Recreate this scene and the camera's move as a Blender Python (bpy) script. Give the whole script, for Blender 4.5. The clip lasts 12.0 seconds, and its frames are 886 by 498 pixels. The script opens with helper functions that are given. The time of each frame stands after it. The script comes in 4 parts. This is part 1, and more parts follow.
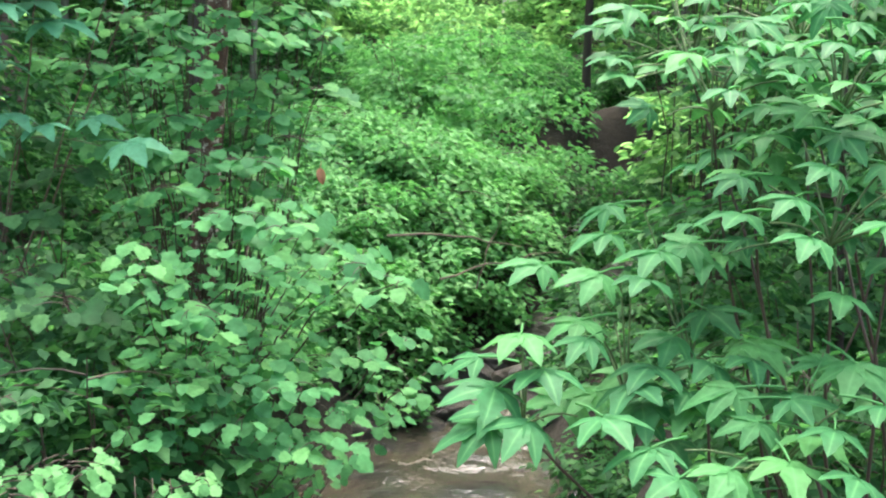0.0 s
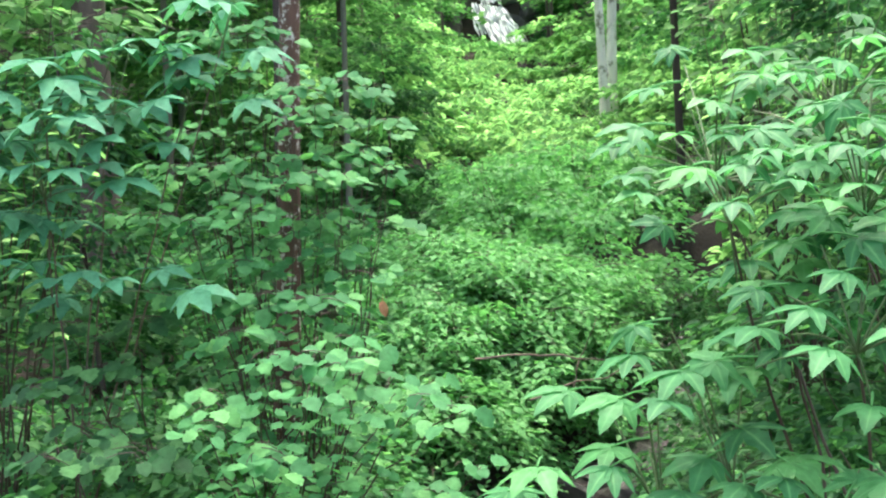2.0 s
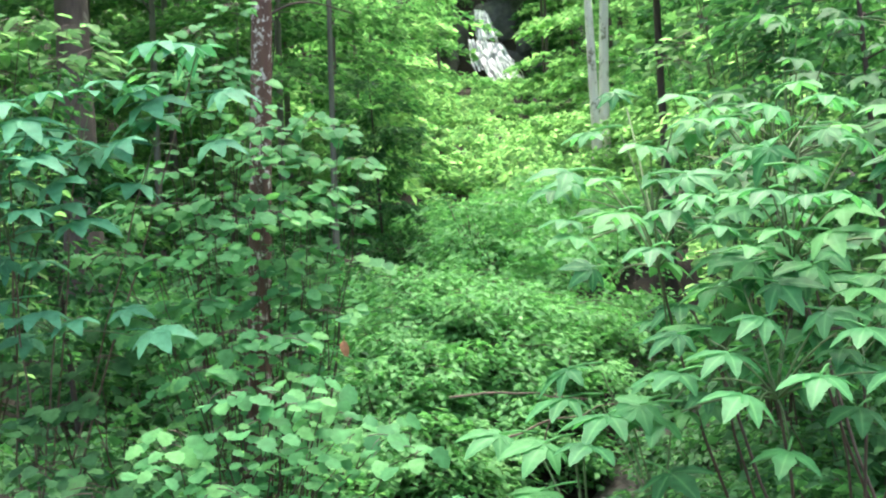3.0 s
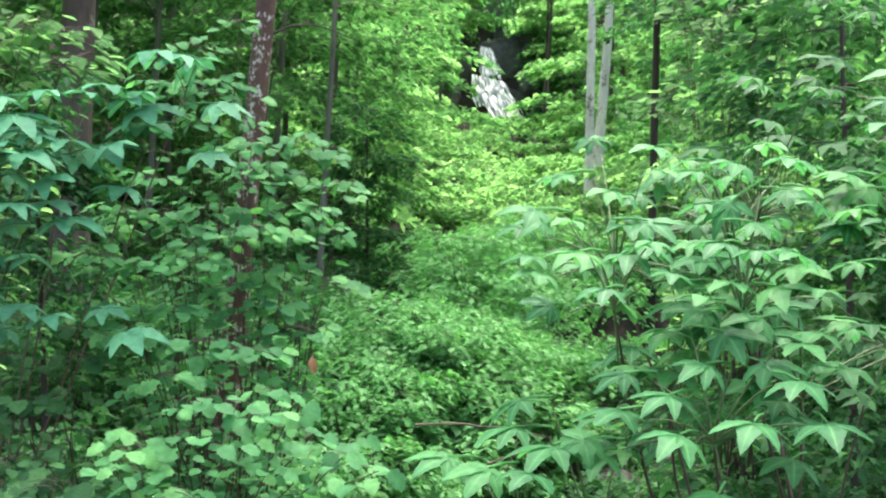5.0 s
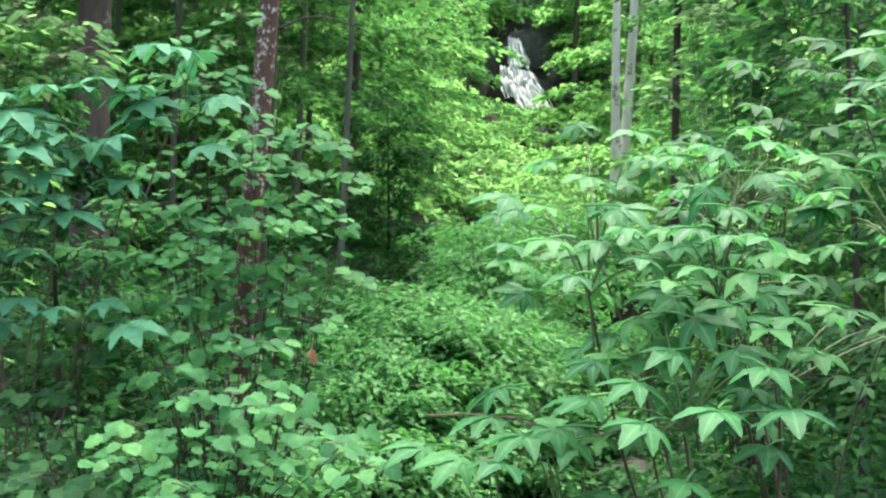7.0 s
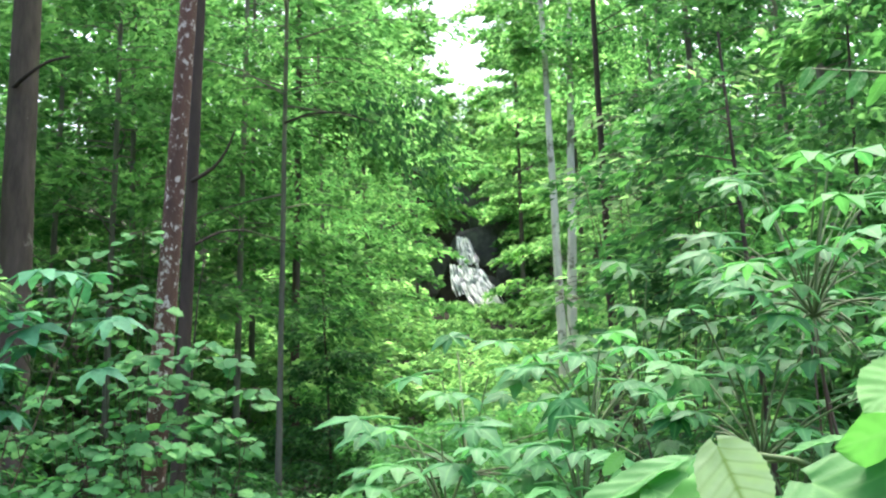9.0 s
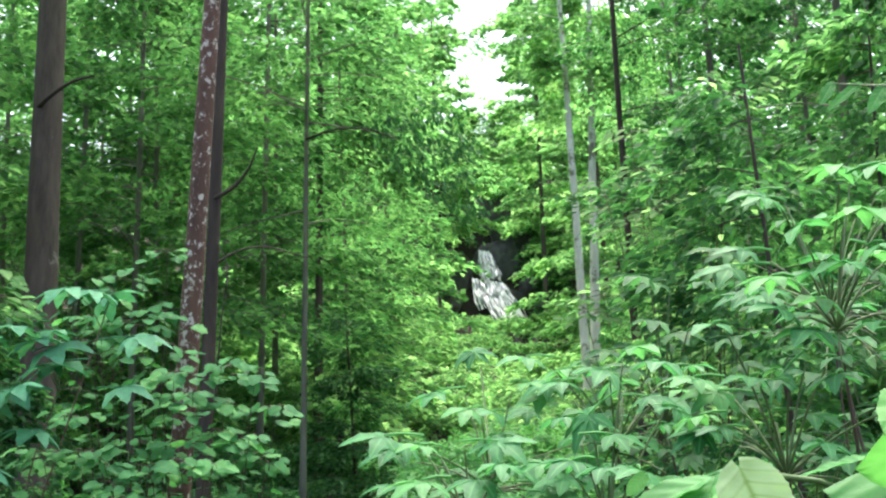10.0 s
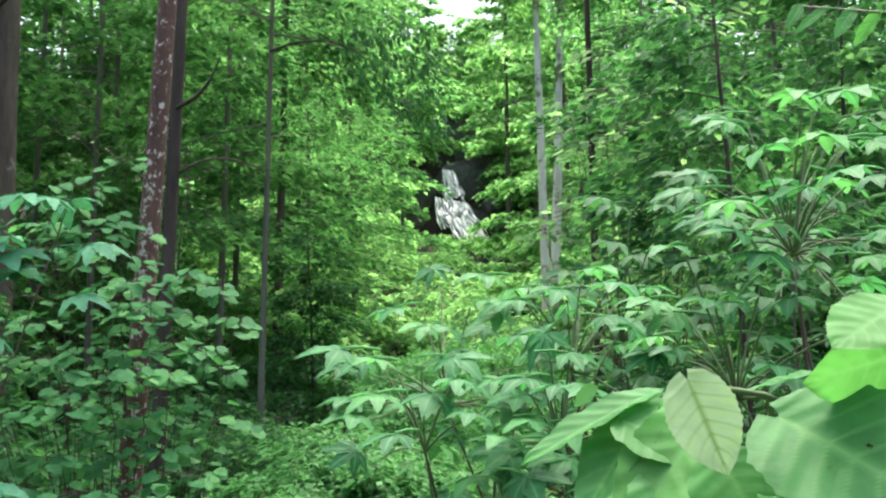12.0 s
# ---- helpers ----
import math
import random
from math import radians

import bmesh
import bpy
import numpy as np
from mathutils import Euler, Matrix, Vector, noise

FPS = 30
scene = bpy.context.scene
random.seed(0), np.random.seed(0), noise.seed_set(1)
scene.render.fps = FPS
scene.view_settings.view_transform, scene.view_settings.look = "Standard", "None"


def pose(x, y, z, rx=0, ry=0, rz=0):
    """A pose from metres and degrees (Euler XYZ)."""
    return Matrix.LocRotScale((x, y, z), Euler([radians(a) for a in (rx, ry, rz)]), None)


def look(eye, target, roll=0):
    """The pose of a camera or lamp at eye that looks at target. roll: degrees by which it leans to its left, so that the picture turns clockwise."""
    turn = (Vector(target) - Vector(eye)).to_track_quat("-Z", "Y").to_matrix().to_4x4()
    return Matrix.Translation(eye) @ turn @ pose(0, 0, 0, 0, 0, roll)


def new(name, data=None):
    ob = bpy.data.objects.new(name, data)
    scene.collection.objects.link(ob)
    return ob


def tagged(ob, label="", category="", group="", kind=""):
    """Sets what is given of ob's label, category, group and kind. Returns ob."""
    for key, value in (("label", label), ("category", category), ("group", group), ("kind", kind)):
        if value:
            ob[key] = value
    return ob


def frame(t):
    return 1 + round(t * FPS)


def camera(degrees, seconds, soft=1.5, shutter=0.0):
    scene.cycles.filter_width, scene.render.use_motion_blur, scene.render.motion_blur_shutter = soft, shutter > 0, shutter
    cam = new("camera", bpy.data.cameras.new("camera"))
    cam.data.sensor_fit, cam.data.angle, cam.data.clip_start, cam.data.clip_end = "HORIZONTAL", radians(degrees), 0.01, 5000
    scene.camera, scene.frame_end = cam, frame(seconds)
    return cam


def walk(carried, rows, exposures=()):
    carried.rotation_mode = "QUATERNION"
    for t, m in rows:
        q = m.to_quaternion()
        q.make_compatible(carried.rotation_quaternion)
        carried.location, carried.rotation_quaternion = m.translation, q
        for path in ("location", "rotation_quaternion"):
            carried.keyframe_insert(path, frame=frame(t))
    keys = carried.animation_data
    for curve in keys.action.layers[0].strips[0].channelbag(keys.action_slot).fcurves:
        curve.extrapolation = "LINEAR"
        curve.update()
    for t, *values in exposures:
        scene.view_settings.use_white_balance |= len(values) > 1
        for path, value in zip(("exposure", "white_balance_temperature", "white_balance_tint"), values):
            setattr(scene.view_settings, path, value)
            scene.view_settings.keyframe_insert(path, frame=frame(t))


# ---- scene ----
cam = camera(42.0, 12.0, soft=2.2)
PATH = [
    (0, (-0.665, 0.070, 1.559), (0.009, 9.960, 0.248), 1.93),
    (0.5, (-0.608, 0.083, 1.572), (-0.042, 10.024, 0.648), -0.43),
    (1, (-0.486, 0.052, 1.592), (-0.595, 10.029, 0.918), 2.30),
    (1.5, (-0.412, 0.076, 1.603), (-0.609, 10.066, 1.197), -0.24),
    (2, (-0.356, 0.080, 1.607), (-0.749, 10.068, 1.302), -2.78),
    (2.5, (-0.230, 0.069, 1.624), (-0.704, 10.058, 1.568), -2.68),
    (2.7, (-0.193, 0.073, 1.630), (-0.604, 10.064, 1.623), -2.97),
    (4.3, (-0.091, -0.047, 1.592), (-0.577, 9.941, 1.507), 1.95),
    (4.5, (-0.091, -0.047, 1.591), (-0.616, 9.937, 1.367), 3.07),
    (5, (-0.083, -0.061, 1.609), (-0.372, 9.931, 1.876), 2.12),
    (5.5, (-0.069, -0.051, 1.609), (-0.212, 9.936, 2.097), 1.07),
    (6, (-0.051, -0.058, 1.604), (-0.585, 9.919, 2.033), 2.66),
    (6.5, (0.006, -0.058, 1.602), (-0.941, 9.896, 1.779), 2.97),
    (7, (0.097, -0.032, 1.604), (-0.481, 9.949, 1.793), 1.56),
    (7.2, (0.133, -0.012, 1.604), (-0.226, 9.968, 2.129), 1.09),
    (8.8, (0.416, 0.128, 1.673), (0.158, 9.962, 3.469), -1.47),
    (9, (0.423, 0.131, 1.681), (0.187, 9.948, 3.573), -1.55),
    (9.5, (0.427, 0.122, 1.682), (0.198, 9.923, 3.655), -1.79),
    (10, (0.423, 0.117, 1.686), (0.000, 9.902, 3.702), -1.84),
    (10.5, (0.424, 0.122, 1.688), (-0.077, 9.925, 3.597), -1.96),
    (11, (0.428, 0.116, 1.690), (-0.012, 9.879, 3.806), -2.27),
    (11.5, (0.430, 0.124, 1.683), (0.250, 9.984, 3.341), -1.39),
    (12, (0.429, 0.133, 1.679), (0.309, 10.045, 2.996), -0.54),
]
walk(cam, [(t, look(eye, target, roll)) for t, eye, target, roll in PATH],
     exposures=[(0, 2.7, 6350, 15), (2.7, 2.75, 6350, 15), (4.5, 2.63, 6350, 15), (7.2, 2.5, 6350, 15), (8.8, 2.45, 6350, 15), (12, 2.2, 6350, 15)])

# ---- light: a bright overcast day, most of it falling through the gap over the stream ----
SUN_UP, SUN_TURN = radians(72), radians(10)
world = bpy.data.worlds.new("sky")
world.use_nodes = True
scene.world = world
wn = world.node_tree.nodes
sky = wn.new("ShaderNodeTexSky")
sky.sky_type, sky.sun_disc = "NISHITA", False
sky.sun_elevation, sky.sun_rotation = SUN_UP, SUN_TURN
sky.dust_density, sky.ozone_density = 8.0, 0.3
world.node_tree.links.new(sky.outputs[0], wn["Background"].inputs[0])
wn["Background"].inputs[1].default_value = 0.14
sun = new("sun", bpy.data.lights.new("sun", "SUN"))
sun.data.energy, sun.data.angle, sun.data.color = 1.4, radians(60), (1.0, 0.97, 0.91)
sun.matrix_world = look((0, 0, 0), (-math.sin(SUN_TURN) * math.cos(SUN_UP), -math.cos(SUN_TURN) * math.cos(SUN_UP), -math.sin(SUN_UP)))

# ---- materials ----


def material(name):
    mat = bpy.data.materials.new(name)
    mat.use_nodes = True
    nodes = mat.node_tree.nodes
    return mat, nodes, mat.node_tree.links, nodes["Principled BSDF"]


def ramp(nodes, *stops):
    node = nodes.new("ShaderNodeValToRGB")
    el = node.color_ramp.elements
    while len(el) < len(stops):
        el.new(0.5)
    for e, (at, colour) in zip(el, stops):
        e.position, e.color = at, (*colour, 1)
    return node


def grain(nodes, links, scale, detail=4.0, stretch=(1, 1, 1), rough=0.6):
    tex, mp, tc = nodes.new("ShaderNodeTexNoise"), nodes.new("ShaderNodeMapping"), nodes.new("ShaderNodeTexCoord")
    tex.inputs["Scale"].default_value, tex.inputs["Detail"].default_value = scale, detail
    tex.inputs["Roughness"].default_value = rough
    mp.inputs["Scale"].default_value = stretch
    links.new(tc.outputs["Object"], mp.inputs[0])
    links.new(mp.outputs[0], tex.inputs[0])
    return tex


def bump(nodes, links, bsdf, height, strength, distance=0.01):
    b = nodes.new("ShaderNodeBump")
    b.inputs["Strength"].default_value, b.inputs["Distance"].default_value = strength, distance
    links.new(height, b.inputs["Height"])
    links.new(b.outputs[0], bsdf.inputs["Normal"])


def leaf_material(name, dark, mid, light, gloss=0.42, thin=0.35, per_object=False, vein=None, rib=1.0):
    """Leaf tissue: colour varies from leaf to leaf and in blotches, and light shines through."""
    mat, nodes, links, bsdf = material(name)
    if per_object:
        pick = nodes.new("ShaderNodeObjectInfo").outputs["Random"]
    else:
        pick = nodes.new("ShaderNodeNewGeometry").outputs["Random Per Island"]
    tone = ramp(nodes, (0.0, dark), (0.55, mid), (1.0, light))
    patch = grain(nodes, links, 1.3, 2.0)
    mix = nodes.new("ShaderNodeMath")
    mix.operation = "MULTIPLY_ADD"
    links.new(patch.outputs[0], mix.inputs[0])
    mix.inputs[1].default_value = 0.9
    mix.inputs[2].default_value = -0.45
    add = nodes.new("ShaderNodeMath")
    add.use_clamp = True
    links.new(mix.outputs[0], add.inputs[0])
    links.new(pick, add.inputs[1])
    links.new(add.outputs[0], tone.inputs[0])
    veins = grain(nodes, links, 60, 3.0)
    bump(nodes, links, bsdf, veins.outputs[0], 0.25, 0.004)
    mottle = grain(nodes, links, 26, 3.0)
    shade = ramp(nodes, (0.3, (0.72, 0.74, 0.7)), (0.7, (1.18, 1.14, 1.16)))
    links.new(mottle.outputs[0], shade.inputs[0])
    spotted = nodes.new("ShaderNodeMixRGB")
    spotted.blend_type = "MULTIPLY"
    spotted.inputs[0].default_value = 1.0
    links.new(tone.outputs[0], spotted.inputs[1])
    links.new(shade.outputs[0], spotted.inputs[2])
    tone = spotted
    if vein:
        ribs = nodes.new("ShaderNodeAttribute")
        ribs.attribute_name = "vein"
        ribbed = nodes.new("ShaderNodeMixRGB")
        narrow = nodes.new("ShaderNodeMath")
        narrow.operation = "POWER"
        narrow.inputs[1].default_value = rib
        links.new(ribs.outputs["Fac"], narrow.inputs[0])
        links.new(narrow.outputs[0], ribbed.inputs[0])
        links.new(tone.outputs[0], ribbed.inputs[1])
        ribbed.inputs[2].default_value = (*vein, 1)
        tone = ribbed
    links.new(tone.outputs[0], bsdf.inputs["Base Color"])
    bsdf.inputs["Roughness"].default_value = gloss
    bsdf.inputs["Specular IOR Level"].default_value = 0.24 if gloss < 0.41 else 0.12
    through_light = nodes.new("ShaderNodeBsdfTranslucent")
    warm = nodes.new("ShaderNodeMixRGB")
    warm.blend_type = "MULTIPLY"
    warm.inputs[0].default_value = 1.0
    warm.inputs[2].default_value = (1.4, 1.5, 1.1, 1) if thin > 0.5 else (1.22, 1.5, 0.95, 1)
    links.new(tone.outputs[0], warm.inputs[1])
    links.new(warm.outputs[0], through_light.inputs[0])
    both = nodes.new("ShaderNodeMixShader")
    both.inputs[0].default_value = thin
    links.new(bsdf.outputs[0], both.inputs[1])
    links.new(through_light.outputs[0], both.inputs[2])
    links.new(both.outputs[0], nodes["Material Output"].inputs[0])
    return mat


def bark_material(name, dark, light, patch=None, amount=0.6, scale=9.0, knots=0.02, lichen=3.2):
    mat, nodes, links, bsdf = material(name)
    ridges = grain(nodes, links, scale, 6.0, (1, 1, 0.22), 0.65)
    tone = ramp(nodes, (0.3, dark), (0.7, light))
    links.new(ridges.outputs[0], tone.inputs[0])
    out = tone.outputs[0]
    if patch:
        spots = grain(nodes, links, lichen, 5.0, (1, 1, 0.75), 0.7)
        mask = ramp(nodes, (amount, (0, 0, 0)), (amount + 0.06, (1, 1, 1)))
        links.new(spots.outputs[0], mask.inputs[0])
        mix = nodes.new("ShaderNodeMixRGB")
        links.new(mask.outputs[0], mix.inputs[0])
        links.new(out, mix.inputs[1])
        mix.inputs[2].default_value = (*patch, 1)
        out = mix.outputs[0]
    links.new(out, bsdf.inputs["Base Color"])
    bsdf.inputs["Roughness"].default_value = 0.85
    bump(nodes, links, bsdf, ridges.outputs[0], 0.8, knots)
    return mat


def stone_material(name, dark, light, gloss):
    mat, nodes, links, bsdf = material(name)
    big = grain(nodes, links, 2.5, 8.0, rough=0.7)
    tone = ramp(nodes, (0.3, dark), (0.72, light))
    links.new(big.outputs[0], tone.inputs[0])
    links.new(tone.outputs[0], bsdf.inputs["Base Color"])
    bsdf.inputs["Roughness"].default_value = gloss
    fine = grain(nodes, links, 14, 8.0, rough=0.7)
    bump(nodes, links, bsdf, fine.outputs[0], 0.7, 0.04)
    return mat


def soil_material():
    mat, nodes, links, bsdf = material("leaf_litter_soil")
    big, fine = grain(nodes, links, 0.7, 6.0), grain(nodes, links, 22, 6.0)
    tone = ramp(nodes, (0.25, (0.012, 0.01, 0.007)), (0.5, (0.026, 0.022, 0.014)), (0.62, (0.045, 0.035, 0.021)), (0.75, (0.028, 0.045, 0.015)))
    mix = nodes.new("ShaderNodeMixRGB")
    mix.inputs[0].default_value = 0.5
    links.new(big.outputs[0], mix.inputs[1])
    links.new(fine.outputs[0], mix.inputs[2])
    links.new(mix.outputs[0], tone.inputs[0])
    links.new(tone.outputs[0], bsdf.inputs["Base Color"])
    bsdf.inputs["Roughness"].default_value = 0.9
    bump(nodes, links, bsdf, fine.outputs[0], 0.8, 0.05)
    return mat


def water_material():
    """Shallow clear water over a brown bed, with foam where it breaks."""
    mat, nodes, links, bsdf = material("stream_water")
    bed = grain(nodes, links, 1.6, 5.0)
    tone = ramp(nodes, (0.35, (0.018, 0.019, 0.017)), (0.6, (0.06, 0.053, 0.036)), (0.75, (0.036, 0.038, 0.038)))
    links.new(bed.outputs[0], tone.inputs[0])
    foam = grain(nodes, links, 5.0, 6.0, (1, 1, 0.6), 0.7)
    wave = nodes.new("ShaderNodeAttribute")
    wave.attribute_name = "broken"
    m = nodes.new("ShaderNodeMath")
    m.operation = "MULTIPLY"
    links.new(foam.outputs[0], m.inputs[0])
    links.new(wave.outputs["Fac"], m.inputs[1])
    mask = ramp(nodes, (0.47, (0, 0, 0)), (0.74, (1, 1, 1)))
    links.new(m.outputs[0], mask.inputs[0])
    mix = nodes.new("ShaderNodeMixRGB")
    links.new(mask.outputs[0], mix.inputs[0])
    links.new(tone.outputs[0], mix.inputs[1])
    mix.inputs[2].default_value = (0.5, 0.53, 0.56, 1)
    links.new(mix.outputs[0], bsdf.inputs["Base Color"])
    bsdf.inputs["Roughness"].default_value = 0.12
    bsdf.inputs["Specular IOR Level"].default_value = 0.5
    ripple = grain(nodes, links, 7.0, 4.0)
    bump(nodes, links, bsdf, ripple.outputs[0], 0.5, 0.06)
    return mat


def plain_material(name, colour, rough=0.6, scale=20.0):
    mat, nodes, links, bsdf = material(name)
    g = grain(nodes, links, scale)
    dark = tuple(c * 0.6 for c in colour)
    tone = ramp(nodes, (0.3, dark), (0.7, colour))
    links.new(g.outputs[0], tone.inputs[0])
    links.new(tone.outputs[0], bsdf.inputs["Base Color"])
    bsdf.inputs["Roughness"].default_value = rough
    return mat


HAZEL = leaf_material("hazel_leaf", (0.05, 0.19, 0.07), (0.085, 0.28, 0.1), (0.15, 0.39, 0.13), 0.6, 0.42)
PALM = leaf_material("palmate_leaf", (0.036, 0.155, 0.06), (0.06, 0.225, 0.083), (0.1, 0.295, 0.097), 0.5, 0.42, True, (0.11, 0.31, 0.115), 9.0)
PALM_MASS = leaf_material("palmate_leaf_mass", (0.03, 0.11, 0.042), (0.055, 0.17, 0.062), (0.09, 0.25, 0.085), 0.58, 0.42)
BLUISH = leaf_material("bluish_palmate_leaf", (0.05, 0.2, 0.105), (0.085, 0.28, 0.15), (0.13, 0.37, 0.19), 0.55, 0.3)
COVER = leaf_material("ground_cover_leaf", (0.07, 0.22, 0.075), (0.12, 0.33, 0.115), (0.19, 0.43, 0.165), 0.55, 0.42)
# Darker copy of the leaf greens: shade is put into its colour.
SHADE = leaf_material("shaded_leaf", (0.028, 0.1, 0.037), (0.052, 0.162, 0.058), (0.105, 0.27, 0.09), 0.55, 0.45)
CANOPY = leaf_material("canopy_leaf", (0.044, 0.14, 0.048), (0.09, 0.24, 0.083), (0.168, 0.36, 0.13), 0.6, 0.68)
# Lighter copy of the canopy leaf: brightness round the gap is put into its colour.
LIT_CANOPY = leaf_material("lit_canopy_leaf", (0.08, 0.21, 0.08), (0.16, 0.34, 0.13), (0.27, 0.48, 0.2), 0.6, 0.72)
NEAR = leaf_material("broad_near_leaf", (0.045, 0.18, 0.05), (0.062, 0.225, 0.062), (0.095, 0.28, 0.07), 0.5, 0.42, True, (0.11, 0.29, 0.09))
BARK_RED = bark_material("lichened_reddish_bark", (0.042, 0.023, 0.014), (0.11, 0.06, 0.037), (0.4, 0.39, 0.33), 0.55, lichen=21.0)
BARK_GREY = bark_material("grey_furrowed_bark", (0.035, 0.027, 0.019), (0.1, 0.08, 0.06), (0.2, 0.19, 0.15), 0.64)
BARK_DARK = bark_material("dark_wet_bark", (0.018, 0.014, 0.01), (0.055, 0.042, 0.029))
# Lighter and greener than the furrowed bark, so these trunks stand out less.
BARK_FAR = bark_material("grey_green_bark", (0.07, 0.075, 0.055), (0.17, 0.17, 0.13))
BARK_PALE = bark_material("pale_birch_bark", (0.5, 0.48, 0.42), (0.82, 0.8, 0.74), (0.2, 0.19, 0.14), 0.54, 5.0, 0.01, 1.7)
STEM = plain_material("brown_stem", (0.06, 0.042, 0.025))
STEM_GREEN = plain_material("green_stem", (0.075, 0.14, 0.04))
STEM_PALE = plain_material("weathered_wood", (0.15, 0.115, 0.08), 0.8, 30)
ROCK = stone_material("wet_dark_rock", (0.012, 0.012, 0.009), (0.05, 0.045, 0.035), 0.35)
CLIFF = stone_material("cliff_rock", (0.025, 0.026, 0.026), (0.12, 0.115, 0.11), 0.5)
SOIL = soil_material()
WATER = water_material()
DEAD = plain_material("dead_orange_leaf", (0.46, 0.22, 0.1), 0.7, 40)

# ---- mesh helpers ----
rng = np.random.default_rng(7)


def mesh_of(name, verts, faces, mat, smooth=False):
    """A mesh from arrays: verts (n, 3) and faces (m, k), all of one corner count."""
    me = bpy.data.meshes.new(name)
    k = faces.shape[1]
    me.vertices.add(len(verts))
    me.vertices.foreach_set("co", np.ascontiguousarray(verts, np.float32).ravel())
    me.loops.add(faces.size)
    me.loops.foreach_set("vertex_index", np.ascontiguousarray(faces, np.int32).ravel())
    me.polygons.add(len(faces))
    me.polygons.foreach_set("loop_start", np.arange(0, faces.size, k, dtype=np.int32))
    if smooth:
        me.polygons.foreach_set("use_smooth", np.ones(len(faces), bool))
    me.materials.append(mat)
    me.update(calc_edges=True)
    return me


def part_of(name, me, parent, label="", kind=""):
    ob = new(name, me)
    ob.parent = parent
    return tagged(ob, label, kind=kind)


def thing(name, label, category, group="", at=(0, 0, 0)):
    ob = new(name)
    ob.empty_display_size = 0.1
    ob.location = at
    return tagged(ob, label, category, group)


def unit(v):
    return v / np.maximum(np.linalg.norm(v, axis=-1, keepdims=True), 1e-9)


def leaf_shape(width, fold=0.12, droop=0.18, wide_at=0.45, rows=2):
    """A leaf of length 1 along +x, folded on its midrib and drooping to a point."""
    s = np.linspace(0, 1, rows + 2)
    half = width / 2 * np.interp(s, [0, wide_at * 0.4, wide_at, 0.8, 1], [0.06, 0.72, 1.0, 0.55, 0.0])
    if rows > 3:
        half[1:-1] *= np.where(np.arange(1, rows + 1) % 2, 1.07, 0.9)
    z = -droop * s**2
    mid = np.stack([s, 0 * s, z], -1)
    lft = np.stack([s, half, z + fold * half * 2], -1)
    rgt = np.stack([s, -half, z + fold * half * 2], -1)
    n = len(s)
    v = np.concatenate([mid, lft, rgt])
    f = []
    for i in range(n - 1):
        f += [(i, i + 1, n + i + 1, n + i), (i + 1, i, 2 * n + i, 2 * n + i + 1)]
    return v, np.array(f)


def simple_leaf(width, droop=0.15):
    """Six corners, two folded halves."""
    v = np.array([(0, 0, 0), (0.35, width / 2, 0.05), (0.75, width * 0.36, 0.0), (1, 0, -droop), (0.75, -width * 0.36, 0.0), (0.35, -width / 2, 0.05)])
    return v, np.array([(0, 3, 2, 1), (0, 5, 4, 3)])


def palmate(leaflets, spread, droop, width=0.42, rows=2, seed=0):
    """A compound leaf: leaflets that fan out of one point and hang at their tips."""
    r = np.random.default_rng(seed)
    vs, fs, n = [], [], 0
    for k in range(leaflets):
        a = (k / (leaflets - 1) - 0.5) * spread
        lv, lf = leaf_shape(width * r.uniform(0.9, 1.1), 0.08, droop * r.uniform(0.7, 1.3), 0.52, rows)
        lv = lv * (1.0 - 0.32 * abs(a) / (spread / 2)) * r.uniform(0.9, 1.08)
        a += r.uniform(-0.1, 0.1)
        x = lv[:, 0] * math.cos(a) - lv[:, 1] * math.sin(a)
        y = lv[:, 0] * math.sin(a) + lv[:, 1] * math.cos(a)
        vs.append(np.stack([x, y, lv[:, 2] + 0.01], -1))
        fs.append(lf + n)
        n += len(lv)
    return np.concatenate(vs), np.concatenate(fs)


def scatter(shape, at, along, normal, size):
    """Copies of a shape at many places: arrays of place, direction of growth, upper side and length."""
    v, f = shape
    x = unit(along)
    y = unit(np.cross(normal, x))
    z = np.cross(x, y)
    s = size[:, None, None]
    out = at[:, None] + s * (v[None, :, 0:1] * x[:, None] + v[None, :, 1:2] * y[:, None] + v[None, :, 2:3] * z[:, None])
    faces = f[None] + (np.arange(len(at)) * len(v))[:, None, None]
    return out.reshape(-1, 3), faces.reshape(-1, f.shape[1])


def tube(points, radii, sides=6):
    """A tapering tube along points."""
    p = np.asarray(points, float)
    r = np.asarray(radii, float)
    d = unit(np.gradient(p, axis=0))
    ref = np.where(np.abs(d[:, 2:3]) > 0.9, [[1.0, 0, 0]], [[0, 0, 1.0]])
    u = unit(np.cross(d, ref))
    w = np.cross(d, u)
    a = np.linspace(0, 2 * np.pi, sides, endpoint=False)
    v = p[:, None] + r[:, None, None] * (np.cos(a)[None, :, None] * u[:, None] + np.sin(a)[None, :, None] * w[:, None])
    n = len(p)
    i, j = np.meshgrid(np.arange(n - 1), np.arange(sides), indexing="ij")
    k = (j + 1) % sides
    f = np.stack([i * sides + j, i * sides + k, (i + 1) * sides + k, (i + 1) * sides + j], -1).reshape(-1, 4)
    return v.reshape(-1, 3), f


def joined(pieces):
    n, vs, fs = 0, [], []
    for v, f in pieces:
        vs.append(v)
        fs.append(f + n)
        n += len(v)
    return np.concatenate(vs), np.concatenate(fs)


